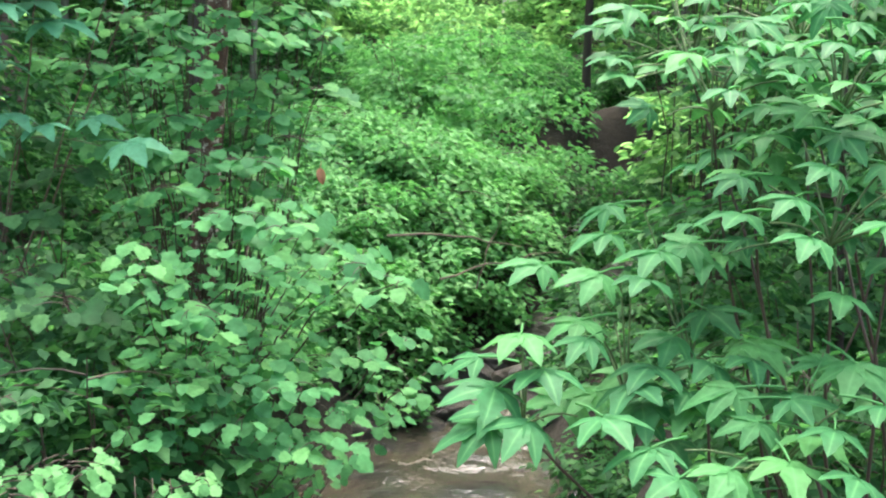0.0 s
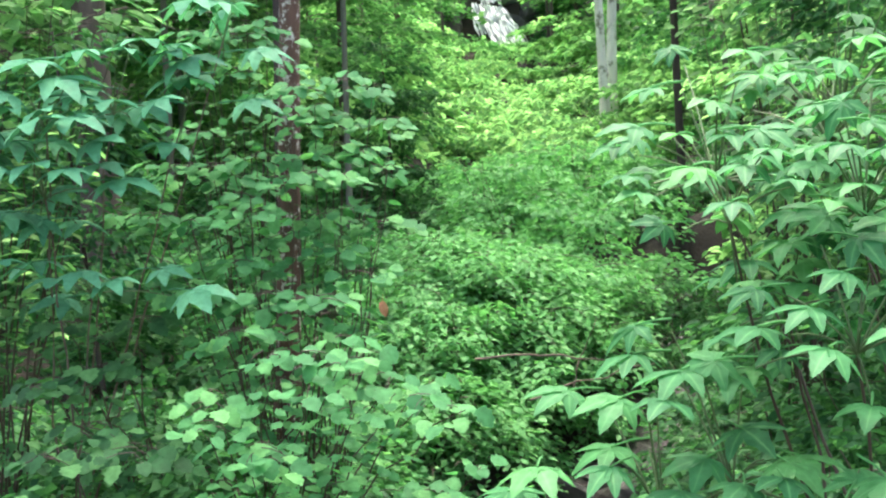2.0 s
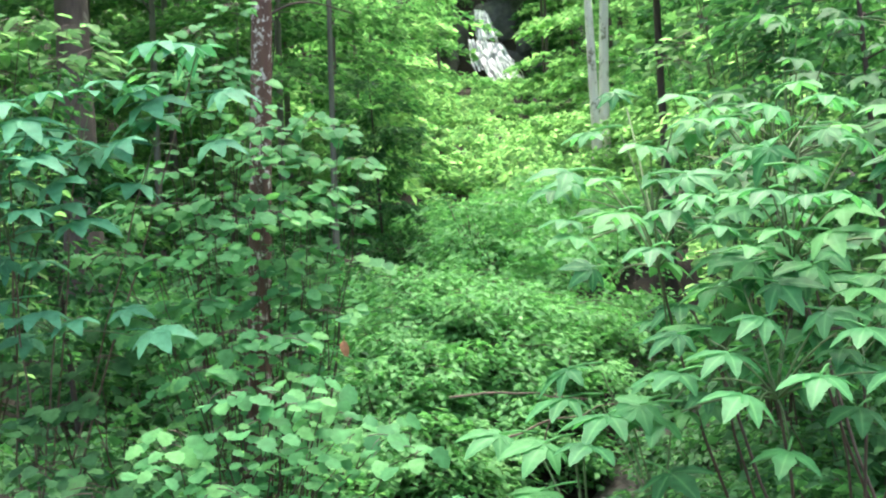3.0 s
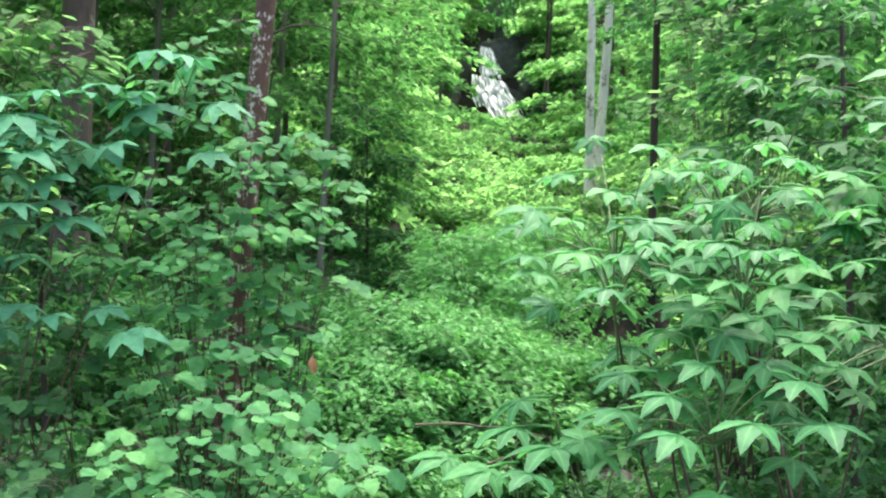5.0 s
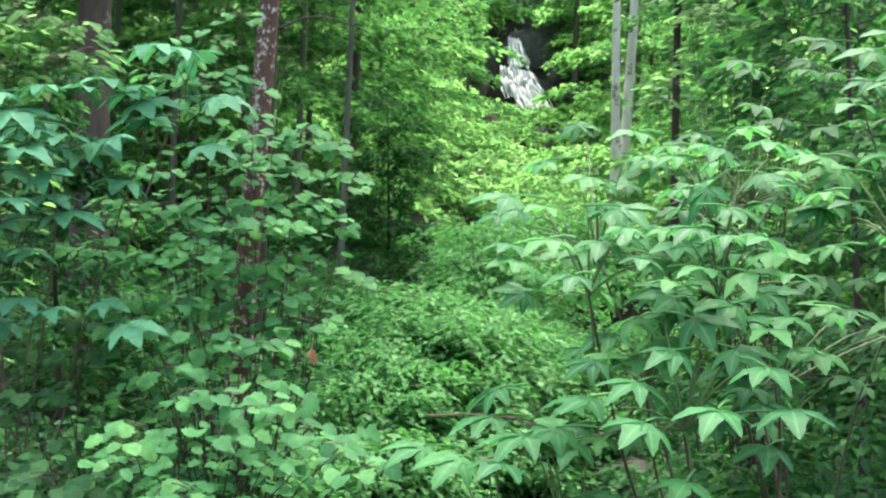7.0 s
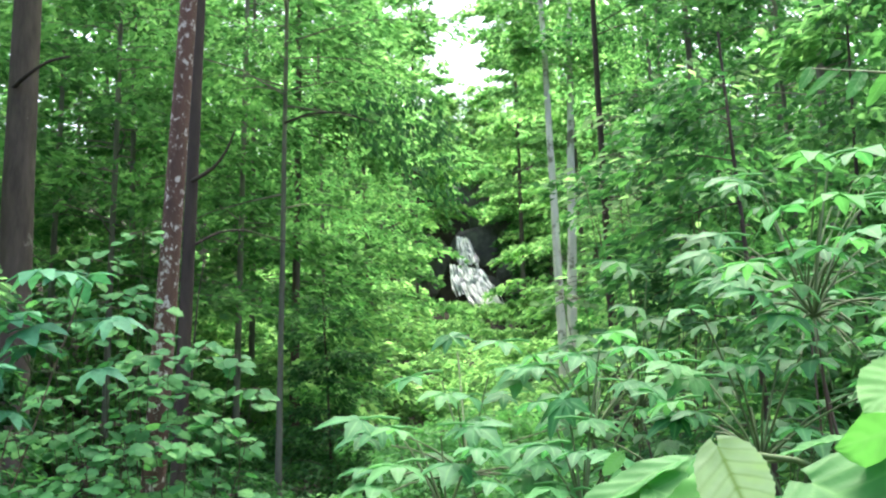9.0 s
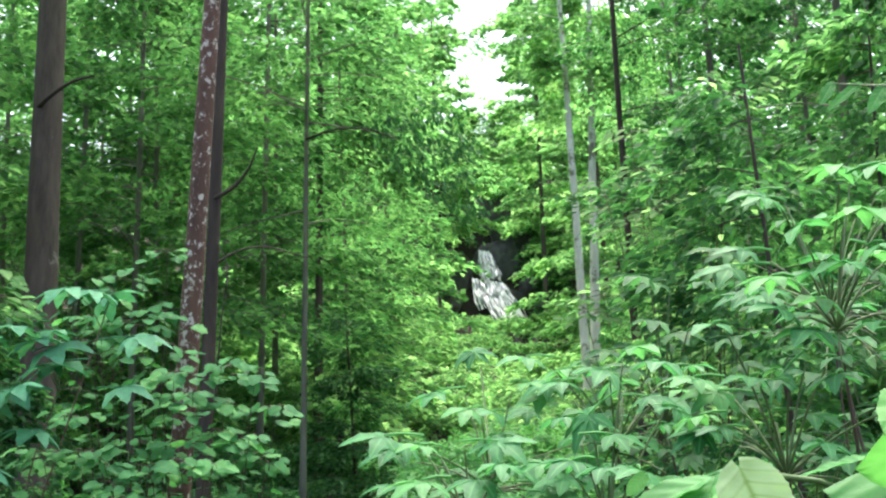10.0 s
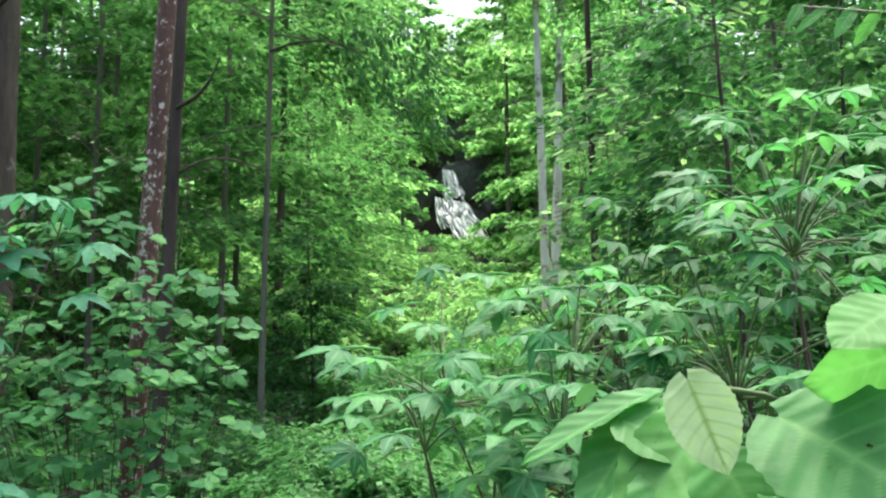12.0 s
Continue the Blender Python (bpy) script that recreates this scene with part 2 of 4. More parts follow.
def arc(a, b, sag, n=7, wobble=0.0):
    """A path from a to b that bows by sag (up) and wobbles."""
    s = np.linspace(0, 1, n)[:, None]
    p = np.asarray(a) * (1 - s) + np.asarray(b) * s
    p[:, 2:] += 4 * sag * s * (1 - s)
    if wobble:
        p[1:-1] += rng.normal(0, wobble, (n - 2, 3))
    return p


def along_path(p, s):
    t = np.clip(s, 0, 1) * (len(p) - 1)
    i = np.minimum(t.astype(int), len(p) - 2)
    return p[i] + (t - i)[:, None] * (p[i + 1] - p[i]), unit(p[i + 1] - p[i])


# ---- the lie of the land ----
STREAM = np.array([(-0.6, -60, -1.6), (-0.6, 3, -1.2), (-0.3, 6.6, -1.03), (0.0, 8.4, -1.0), (0.55, 9.8, -0.78), (1.7, 10.8, -0.55), (2.1, 13.2, -0.1),
                   (2.9, 15.8, 0.45), (4.3, 16.9, 0.85), (6.4, 19.3, 1.15), (8.2, 26, 2.8), (6.5, 38, 5.6), (3.0, 50, 8.0), (1.6, 54.5, 8.7), (0.6, 57.2, 8.9)])
_s = np.linspace(0, len(STREAM) - 1, 700)
LINE = np.stack([np.interp(_s, np.arange(len(STREAM)), STREAM[:, k]) for k in range(3)], -1)
for _ in range(14):
    LINE[1:-1] = (LINE[:-2] + 2 * LINE[1:-1] + LINE[2:]) / 4
WIDE = np.interp(LINE[:, 1], [3, 5, 7, 8.4, 10, 11, 17, 30, 54, 58], [0.5, 0.7, 1.15, 0.7, 0.5, 0.7, 0.7, 1.0, 1.5, 1.6])


def fbm(x, y, scale, seed):
    """A few octaves of sines: smooth unevenness of the ground."""
    r = np.random.default_rng(seed)
    out = np.zeros_like(x)
    for k in range(10):
        a, f = r.uniform(0, 6.28), 2 ** r.uniform(0, 2.5) / scale
        out += np.sin((x * math.cos(a) + y * math.sin(a)) * f * 6.28 + r.uniform(0, 6.28)) / (f * scale)
    return out / 4


def ground_height(x, y):
    x, y = np.broadcast_arrays(np.asarray(x, float), np.asarray(y, float))
    shape = x.shape
    x, y = x.ravel(), y.ravel()
    near = np.empty(len(x), int)
    for c in range(0, len(x), 4000):
        q = slice(c, c + 4000)
        near[q] = np.argmin((x[q, None] - LINE[None, ::3, 0]) ** 2 + (y[q, None] - LINE[None, ::3, 1]) ** 2, 1) * 3
    d = np.hypot(x - LINE[near, 0], y - LINE[near, 1]) - WIDE[near]
    floor = np.interp(y, [-80, 0.5, 3, 5, 8, 12, 20, 30, 56, 60, 400], [0.0, 0.0, -0.35, -0.5, -0.35, 0.45, 1.7, 3.8, 9.0, 12, 60])
    middle = 1.0 + 0.02 * np.clip(y - 12, 0, 60)
    left = np.clip(-x - 3.5 - middle, 0, 90)
    right = np.clip(x - 3.0 - middle * 2.0, 0, 90)
    side = 0.42 * left + 0.36 * right + 0.006 * (left**2 + right**2) * (left + right < 40) + 9.6 * (left + right >= 40)
    bank = LINE[near, 2] + np.clip(d, 0, 9) * 1.1 + 0.16 * np.clip(d / 0.3, 0, 1)
    high = floor + side * np.clip((y + 4) / 10, 0.15, 1)
    high = high + 0.18 * fbm(x, y, 5.0, 3) * np.clip(np.hypot(x, y - 1) / 6, 0.1, 3)
    h = np.minimum(high, bank)
    h = np.where((d < 2.0) & (y > 9) & (y < 54), np.maximum(h, LINE[near, 2] + np.clip(d, 0, 0.5) * 0.5), h)
    h = np.where(d < 0, LINE[near, 2] - 0.12 - 0.15 * np.clip(-d, 0, 1), h)
    # the step of rock over which the water falls, highest round the head of the valley
    head = 1 / (1 + np.exp(-(y - 57.4 - 0.012 * x**2 * (np.abs(x) < 30)) * 2.2))
    h = h + head * 6.2 * np.exp(-((x - 0.5) / 16) ** 2)
    h = np.where((y < 1.2) & (d < 3), 0.0 + 0 * h, h)
    return h.reshape(shape)


def ground():
    xs = np.concatenate([-np.geomspace(420, 14, 26), np.arange(-13.6, 13.7, 0.2), np.geomspace(14, 420, 26)])
    ys = np.concatenate([-np.geomspace(420, 4.2, 16), np.arange(-4, 22, 0.2), np.arange(22, 64, 0.5), np.geomspace(64, 460, 24)])
    x, y = np.meshgrid(xs, ys, indexing="ij")
    h = ground_height(x, y)
    v = np.stack([x, y, h], -1).reshape(-1, 3)
    i, j = np.meshgrid(np.arange(len(xs) - 1), np.arange(len(ys) - 1), indexing="ij")
    a = i * len(ys) + j
    f = np.stack([a, a + len(ys), a + len(ys) + 1, a + 1], -1).reshape(-1, 4)
    tagged(new("ground", mesh_of("ground", v, f, SOIL, True)), "brown forest soil with leaf litter and moss", "ground", kind="structure")


def stream():
    """The water: a strip that follows the bed, rough and broken where it drops."""
    keep = (LINE[:, 1] > 1.5) & (LINE[:, 1] < 57)
    c = LINE[keep]
    w = WIDE[keep] + 0.12
    d = unit(np.gradient(c[:, :2], axis=0))
    across = np.stack([d[:, 1], -d[:, 0]], -1)
    u = np.linspace(-1, 1, 17)
    v = np.empty((len(c), 17, 3))
    v[..., :2] = c[:, None, :2] + u[None, :, None] * w[:, None, None] * across[:, None]
    steep = np.abs(np.gradient(c[:, 2])) / np.maximum(np.hypot(*np.gradient(c[:, :2], axis=0).T), 1e-6)
    rough = np.clip(steep * 4.5, 0.05, 1)
    rough = np.maximum(rough, np.interp(c[:, 1], [6.8, 7.8, 9, 17, 19], [0, 0.72, 0.85, 0.9, 0.3]))
    v[..., 2] = c[:, None, 2] - 0.03 + rough[:, None] * 0.05 * fbm(v[..., 0], v[..., 1], 0.8, 5) + 0.01 * fbm(v[..., 0], v[..., 1], 0.5, 8)
    n = len(c)
    i, j = np.meshgrid(np.arange(n - 1), np.arange(16), indexing="ij")
    a = i * 17 + j
    f = np.stack([a, a + 1, a + 18, a + 17], -1).reshape(-1, 4)
    me = mesh_of("water", v.reshape(-1, 3), f, WATER, True)
    att = me.attributes.new("broken", "FLOAT", "POINT")
    att.data.foreach_set("value", np.repeat(rough, 17).astype(np.float32))
    tagged(new("water", me), "shallow clear brook running brown over its bed", "stream", kind="structure")


def rock_mesh(name, size, seed, mat, lumps=0.35):
    bm = bmesh.new()
    bmesh.ops.create_icosphere(bm, subdivisions=3, radius=1)
    off = Vector((seed * 3.1, seed * 1.7, seed * 0.9))
    cr = np.random.default_rng(seed)
    cuts = [Vector(unit(cr.normal(0, 1, 3))) for _ in range(9)]
    for v in bm.verts:
        p = v.co.copy()
        # broken faces: cut the ball by a few tilted planes
        k = 1 + lumps * noise.noise(p * 1.1 + off) + 0.08 * noise.noise(p * 4 + off)
        for n in cuts:
            d = p.dot(n)
            if d * k > 0.62:
                k = 0.62 / d
        cell = 0.03 * noise.noise(p * 9 + off)
        v.co = Vector((p.x * size[0], p.y * size[1], p.z * size[2])) * (k + cell)
    me = bpy.data.meshes.new(name)
    bm.to_mesh(me)
    bm.free()
    me.materials.append(mat)
    return me


ground()
stream()

# ---- trees ----


def sprays(trunk_at, heights, azimuths, lengths, shape, per_branch, leaf, droop=0.25, rise=0.12, flat=0.5, width=0.42, thick=0.05):
    """Leaves and limbs of layered horizontal branches that leave a trunk."""
    limbs, at, along, normal, size = [], [], [], [], []
    for h, a, n in zip(heights, azimuths, lengths):
        out = np.array([math.cos(a), math.sin(a), 0.0])
        side = np.array([-out[1], out[0], 0.0])
        start = trunk_at(h)
        s = np.linspace(0, 1, 6)[:, None]
        up = rise + rng.uniform(-0.1, 0.35)
        p = start + out * n * s + np.array([0, 0, 1.0]) * n * (up * s - (droop + 0.5 * up) * s**2)
        p[1:] += side * (rng.normal(0, 0.05 * n, (5, 1)) * s[1:])
        limbs.append(tube(p, np.linspace(0.0045 * n + 0.003, 0.002, 6), 3))
        m = max(4, int(per_branch * n))
        t = rng.uniform(0.12, 1.0, m) ** 0.8
        base, d = along_path(p, t)
        # leaves sit on side twigs, so that they gather in strips
        twig = rng.integers(0, 9, m)
        lean = (twig - 4) / 4.0
        reach = (1.02 - t) * n * width * np.abs(lean)
        reach = np.minimum(reach, n * width)
        q = base + side * (np.sign(lean) * reach)[:, None] + out * (reach * 0.55)[:, None]
        q[:, 2] -= 0.18 * reach + rng.exponential(thick, m)
        q += rng.normal(0, 0.05, (m, 3)) * [1, 1, 0.6]
        at.append(q)
        dirs = out + side * (np.sign(lean) * rng.uniform(0.2, 1.2, m))[:, None] + rng.normal(0, 0.35, (m, 3))
        dirs[:, 2] -= 0.25
        along.append(dirs)
        normal.append(np.array([0, 0, 1.0]) + rng.normal(0, flat, (m, 3)))
        size.append(leaf * rng.uniform(0.6, 1.25, m))
    leaves = scatter(shape, np.concatenate(at), np.concatenate(along), np.concatenate(normal), np.concatenate(size))
    return limbs, leaves


def tree(name, label, base, top, radius, bark, leaf_mat, crown_from, crown_to, reach, branches, per_branch, leaf, shape, group="", sides=10, aim=None, droop=0.25, lean=0.08, single=True):
    """A tree with a tapered, slightly crooked trunk, limbs and a layered crown. base and top are world places; aim: azimuths to favour."""
    base, top = np.array(base, float), np.array(top, float)
    root = thing(name, label, "tree", group, base)
    n = 14
    s = np.linspace(0, 1, n)
    p = (top - base) * s[:, None]
    p[1:, :2] += (np.cumsum(rng.normal(0, lean * radius, (n - 1, 2)), 0)) * np.sin(np.pi * s[1:, None])
    flare = 1 + 0.5 * np.exp(-s * 30)
    v, f = tube(np.vstack([[0, 0, -0.5], p]), np.r_[radius * 1.7, radius * flare * (1 - 0.72 * s)], sides)
    part_of("trunk", mesh_of("trunk", v, f, bark, True), root)
    if branches:
        hs = rng.uniform(crown_from, crown_to, branches)
        az = rng.uniform(0, 6.28, branches) if aim is None else rng.normal(aim[0], aim[1], branches)
        taper = 1 - 0.55 * (hs - crown_from) / max(crown_to - crown_from, 0.1)
        ln = reach * taper * rng.uniform(0.55, 1.1, branches)
        total = (top - base)[2]
        limbs, leaves = sprays(lambda h: np.array([np.interp(h / total, s, p[:, k]) for k in range(3)]), hs, az, ln, shape, per_branch, leaf, droop)
        if single:
            for v, f in limbs:
                part_of("limb", mesh_of("limb", v, f, bark, True), root)
        else:
            part_of("branchwork", mesh_of("branchwork", *joined(limbs), bark, True), root, kind="stuff")
        part_of("crown", mesh_of("crown", *leaves, leaf_mat), root, kind="stuff")
    return root


SMALL = simple_leaf(0.62)
OVAL = simple_leaf(0.5, 0.25)
KITE = (np.array([(0, 0, 0), (0.45, 0.3, 0.06), (1, 0, -0.12), (0.45, -0.3, 0.06)]), np.array([(0, 3, 2, 1)]))


def gz(x, y):
    return float(ground_height(x, y))


def stand(x, y, height, lean=(0, 0)):
    z = gz(x, y)
    return (x, y, z), (x + lean[0], y + lean[1], z + height)


# trees that stand out one by one
tree("tree", "slender reddish-brown tree with pale lichen patches", (-1.76, 7.6, gz(-1.74, 7.6)), (-1.13, 7.6, 11.0), 0.088, BARK_RED, CANOPY, 9.4, 11.0, 2.4, 14, 110, 0.13, KITE, sides=16, lean=0.02, droop=0.12)
dark_tree = tree("tree", "dark straight tree close behind a lichened one", (-2.16, 10.0, gz(-2.1, 10)), (-1.72, 10.0, 14.0), 0.072, BARK_DARK, CANOPY, 8.0, 13, 2.8, 18, 150, 0.11, KITE, sides=12, lean=0.03)
stout_tree = tree("tree", "stout grey tree with furrowed bark on the slope", (-4.36, 12.0, gz(-4.4, 12)), (-4.6, 12.2, 19.0), 0.2, BARK_GREY, CANOPY, 8.0, 18, 4.0, 30, 120, 0.13, KITE, sides=16)
thin_tree = tree("tree", "thin pale grey sapling trunk with long side branches", (-2.2, 15.5, gz(-2.2, 15.5)), (-2.0, 15.6, 13.5), 0.046, BARK_FAR, CANOPY, 4.3, 13, 3.6, 42, 170, 0.1, KITE, sides=10)
tree("tree", "pale birch with patchy white bark", (2.62, 28.0, gz(2.62, 28)), (2.28, 28.2, 19.0), 0.12, BARK_PALE, LIT_CANOPY, 8.2, 15, 2.5, 34, 170, 0.15, KITE, sides=12)
tree("tree", "paler leaning birch beside another birch", (2.85, 29.0, gz(2.85, 29)), (3.4, 29.3, 18.0), 0.14, BARK_PALE, LIT_CANOPY, 7.8, 16, 2.4, 30, 170, 0.15, KITE, sides=12)
tree("tree", "thin dark tree with a crooked stem", (2.44, 16.6, gz(2.44, 16.6)), (2.36, 16.6, 14.5), 0.065, BARK_DARK, CANOPY, 4.4, 14, 2.6, 44, 150, 0.085, SMALL, sides=10, aim=(0.0, 0.9))


tree("tree", "tree with long branches drooping over the valley", (-3.0, 22.0, gz(-3, 22)), (-2.8, 22.2, 16.0), 0.09, BARK_GREY, CANOPY, 6.0, 14.5, 2.9, 44, 190, 0.12, KITE, aim=(0.0, 0.9), droop=0.55)


def bare_limb(root, points, radius, bark):
    p = np.array(points) - np.array(root.location)
    s = np.linspace(0, len(p) - 1, 14)
    q = np.stack([np.interp(s, np.arange(len(p)), p[:, k]) for k in range(3)], -1)
    for _ in range(2):
        q[1:-1] = (q[:-2] + 2 * q[1:-1] + q[2:]) / 4
    part_of("limb", mesh_of("limb", *tube(q, np.linspace(radius, radius * 0.35, 14), 6), bark, True), root, "bare crooked limb")


bare_limb(dark_tree, [(-2.07, 10.0, 4.24), (-1.8, 9.8, 4.31), (-1.66, 9.7, 4.43), (-1.56, 9.6, 4.6)], 0.022, BARK_DARK)
bare_limb(dark_tree, [(-2.05, 10.0, 3.66), (-1.79, 10.0, 3.8), (-1.6, 10.2, 3.86), (-1.27, 10.5, 3.79)], 0.014, BARK_DARK)
bare_limb(dark_tree, [(-1.98, 9.9, 2.5), (-1.95, 9.88, 2.9), (-1.93, 9.9, 3.25), (-1.85, 9.85, 3.6), (-2.0, 9.95, 3.9)], 0.009, BARK_DARK)
bare_limb(thin_tree, [(-2.1, 15.5, 6.5), (-1.67, 15.0, 6.47), (-1.16, 14.6, 6.34), (-0.78, 14.4, 6.11)], 0.02, BARK_DARK)
DROOP = [(-0.95, 14.6, 6.32), (-0.65, 14.5, 6.35), (-0.35, 14.5, 6.41), (-0.05, 14.4, 6.29), (0.12, 14.4, 5.97), (-0.41, 14.5, 5.73), (-0.2, 14.4, 5.39), (0.16, 14.4, 5.15),
       (-0.47, 14.5, 6), (-0.74, 14.6, 5.92), (0.03, 14.4, 5.53), (-0.14, 14.5, 5.98)]


def hanging_spray(root, spots, leaf, mat, per=46):
    """Leaves that hang in loose strings from the end of a limb."""
    c = np.repeat(np.array(spots) - np.array(root.location), per, 0)
    n = len(c)
    at = c + rng.normal(0, 1, (n, 3)) * [0.13, 0.2, 0.1]
    v, f = scatter(OVAL, at, np.array([0.35, -0.1, -0.7]) + rng.normal(0, 0.35, (n, 3)), np.array([0.2, -0.5, 0.8]) + rng.normal(0, 0.3, (n, 3)), leaf * rng.uniform(0.6, 1.2, n))
    part_of("spray", mesh_of("spray", v, f, mat), root, "leafy spray drooping over the gap", kind="stuff")


hanging_spray(thin_tree, DROOP, 0.11, SHADE)
bare_limb(stout_tree, [(-4.5, 12.0, 5.9), (-4.28, 11.75, 5.93), (-3.97, 11.6, 6.05), (-3.7, 11.5, 6.05)], 0.03, BARK_DARK)


def wood(name, label, spots, height, bark, leaf_mat, lo, reach, branches, per_branch, leaf, group, shape=KITE, radius=0.1):
    for x, y in spots:
        hgt = height * rng.uniform(0.85, 1.2)
        b, t = stand(x, y, hgt, rng.normal(0, 0.25, 2))
        tree(name, label, b, t, radius * rng.uniform(0.7, 1.2), bark, leaf_mat, lo * hgt, hgt * 0.97, reach, branches, per_branch, leaf, shape, group, sides=8, single=False)


wood("tree", "slender grey woodland tree with layered green branches", [(-7, 20), (-5.0, 17), (-4.2, 24), (-2.9, 26), (-9, 16), (-11, 24), (-8.5, 30), (-5, 33), (-13, 19), (-7.5, 11), (-3.6, 19.5), (-6, 26), (-12, 31), (-6.5, 14), (-9, 21.5), (-10.5, 14), (-15, 27), (-10, 36), (-7.6, 24.5), (-9.3, 27.5), (-5.8, 21)],
     15, BARK_FAR, CANOPY, 0.17, 3.4, 60, 68, 0.17, "trees on the valley side", radius=0.062)
# Shade on this side of the valley comes from the darker leaf colour.
wood("tree", "slender woodland tree with layered branches, leaves coloured darker for shade", [(4.6, 13.5), (6.5, 12), (5.6, 18), (8.5, 16), (7.2, 24), (5.6, 30), (9, 33), (4.6, 9.8), (6.8, 7.5), (4.4, 22.5), (3.9, 16.8), (5.3, 11.2), (7.6, 14.6), (8.6, 20.5)],
     15, BARK_FAR, SHADE, 0.12, 3.0, 56, 78, 0.14, "trees on the valley side", radius=0.07)
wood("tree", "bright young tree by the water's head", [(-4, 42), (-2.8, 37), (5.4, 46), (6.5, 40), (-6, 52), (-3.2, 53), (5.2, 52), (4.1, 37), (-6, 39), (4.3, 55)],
     12, BARK_GREY, LIT_CANOPY, 0.08, 3.2, 52, 56, 0.24, "trees by the falls")
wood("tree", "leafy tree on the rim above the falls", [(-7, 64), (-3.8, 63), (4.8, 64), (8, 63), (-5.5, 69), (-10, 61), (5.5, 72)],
     11, BARK_GREY, LIT_CANOPY, 0.05, 4.0, 48, 46, 0.3, "trees on the rim")
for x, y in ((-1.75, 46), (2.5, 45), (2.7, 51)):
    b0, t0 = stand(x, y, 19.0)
    tree("tree", "bright slim tree framing the gap over the water", b0, t0, 0.07, BARK_GREY, LIT_CANOPY, 5.2, 18.5, 2.4, 80, 100, 0.22, KITE, "trees by the falls", sides=8, single=False)

# The glow low in the gap is given by these trees' lighter leaf colour.
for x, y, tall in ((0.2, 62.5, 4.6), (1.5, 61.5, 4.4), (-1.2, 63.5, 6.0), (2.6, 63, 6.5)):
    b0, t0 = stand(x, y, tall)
    tree("tree", "young tree on the rim in the gap, coloured yellow-green as if sunlit", b0, t0, 0.04, BARK_GREY, LIT_CANOPY, 0.6, tall, 1.9, 60, 50, 0.24, KITE, "trees on the rim", sides=6, single=False)


def distant_woods(label, spots, seed):
    """Foliage of the woods that close the valley sides far off: flat clumps of leaves at all heights."""
    r = np.random.default_rng(seed)
    spots = np.array(spots)
    n, per = len(spots), 46
    at = np.repeat(spots, per, 0) + np.clip(r.normal(0, 1, (n * per, 3)), -1.8, 1.8) * [1.1, 1.1, 0.35]
    along = r.normal(0, 1, (n * per, 3)) * [1, 1, 0.4] + [0, 0, -0.2]
    up = np.array([0, -0.2, 1.0]) + r.normal(0, 0.45, (n * per, 3))
    v, f = scatter(KITE, at, along, up, 0.42 * r.uniform(0.6, 1.25, n * per))
    tagged(new("distant_woods", mesh_of("distant_woods", v, f, CANOPY)), label, "woods", kind="stuff")


def hillside(n, x0, x1, y0, y1, seed, tall, clear=None):
    r = np.random.default_rng(seed)
    x, y = r.uniform(x0, x1, n), r.uniform(y0, y1, n)
    if clear:
        keep = (x < clear[0]) | (x > clear[1])
        x, y = x[keep], y[keep]
    return np.stack([x, y, ground_height(x, y) + r.uniform(0.3, tall, len(x))], -1)


distant_woods("hazy green woods far up the valley side", hillside(520, -46, -13, 28, 62, 31, 13), 41)
distant_woods("green woods rising beyond the brook", hillside(400, 5, 17, 22, 60, 35, 17), 45)
distant_woods("green woods on the farther valley side", hillside(260, 12, 40, 22, 62, 32, 13), 42)
distant_woods("green woods closing the head of the valley", hillside(200, -18, -5, 56, 82, 34, 13), 44)
distant_woods("pale green woods beyond the falls", hillside(300, -45, 40, 66, 92, 33, 12, (-5.5, 6.5)), 43)

# ---- undergrowth ----


def shrub(name, label, at, height, reach, branches, per_branch, leaf, mat, shape=SMALL, group="", droop=0.3, low=0.15, width=0.5, flat=0.5):
    """A bush: stems from one root, and sprays of leaves from low down to the top."""
    x, y = at[:2]
    z = at[2] if len(at) > 2 else gz(x, y)
    root = thing(name, label, "shrub", group, (x, y, z))
    tops = [np.array([math.cos(a) * reach * 0.45, math.sin(a) * reach * 0.45, height * q])
            for a, q in zip(np.arange(5) * 1.26 + rng.uniform(0, 1), rng.uniform(0.75, 1.0, 5))]
    paths = [arc((0.03 * k, 0.02 * k, -0.2), t, 0.05, 6, 0.02) for k, t in enumerate(tops)]
    for p in paths:
        part_of("stem", mesh_of("stem", *tube(p, np.linspace(0.008, 0.003, 6) * (0.6 + height * 0.4), 5), STEM, True), root)
    hs = rng.uniform(low, 1.0, branches) * height
    az = rng.uniform(0, 6.28, branches)
    ln = reach * np.sqrt(np.clip(1.05 - (hs / height) ** 2 * 0.75, 0.1, 1)) * rng.uniform(0.6, 1.15, branches)
    pick = rng.integers(0, 5, branches)
    count = iter(pick)

    def from_stem(h):
        p = paths[next(count)]
        return np.array([np.interp(h, p[:, 2], p[:, k]) for k in range(3)])

    limbs, leaves = sprays(from_stem, hs, az, ln, shape, per_branch, leaf, droop, 0.15, flat, width, 0.04)
    part_of("branchwork", mesh_of("branchwork", *joined(limbs[:: 5 if shape is KITE else 3]), STEM, True), root, kind="stuff")
    part_of("foliage", mesh_of("foliage", *leaves, mat), root, kind="stuff")
    return root


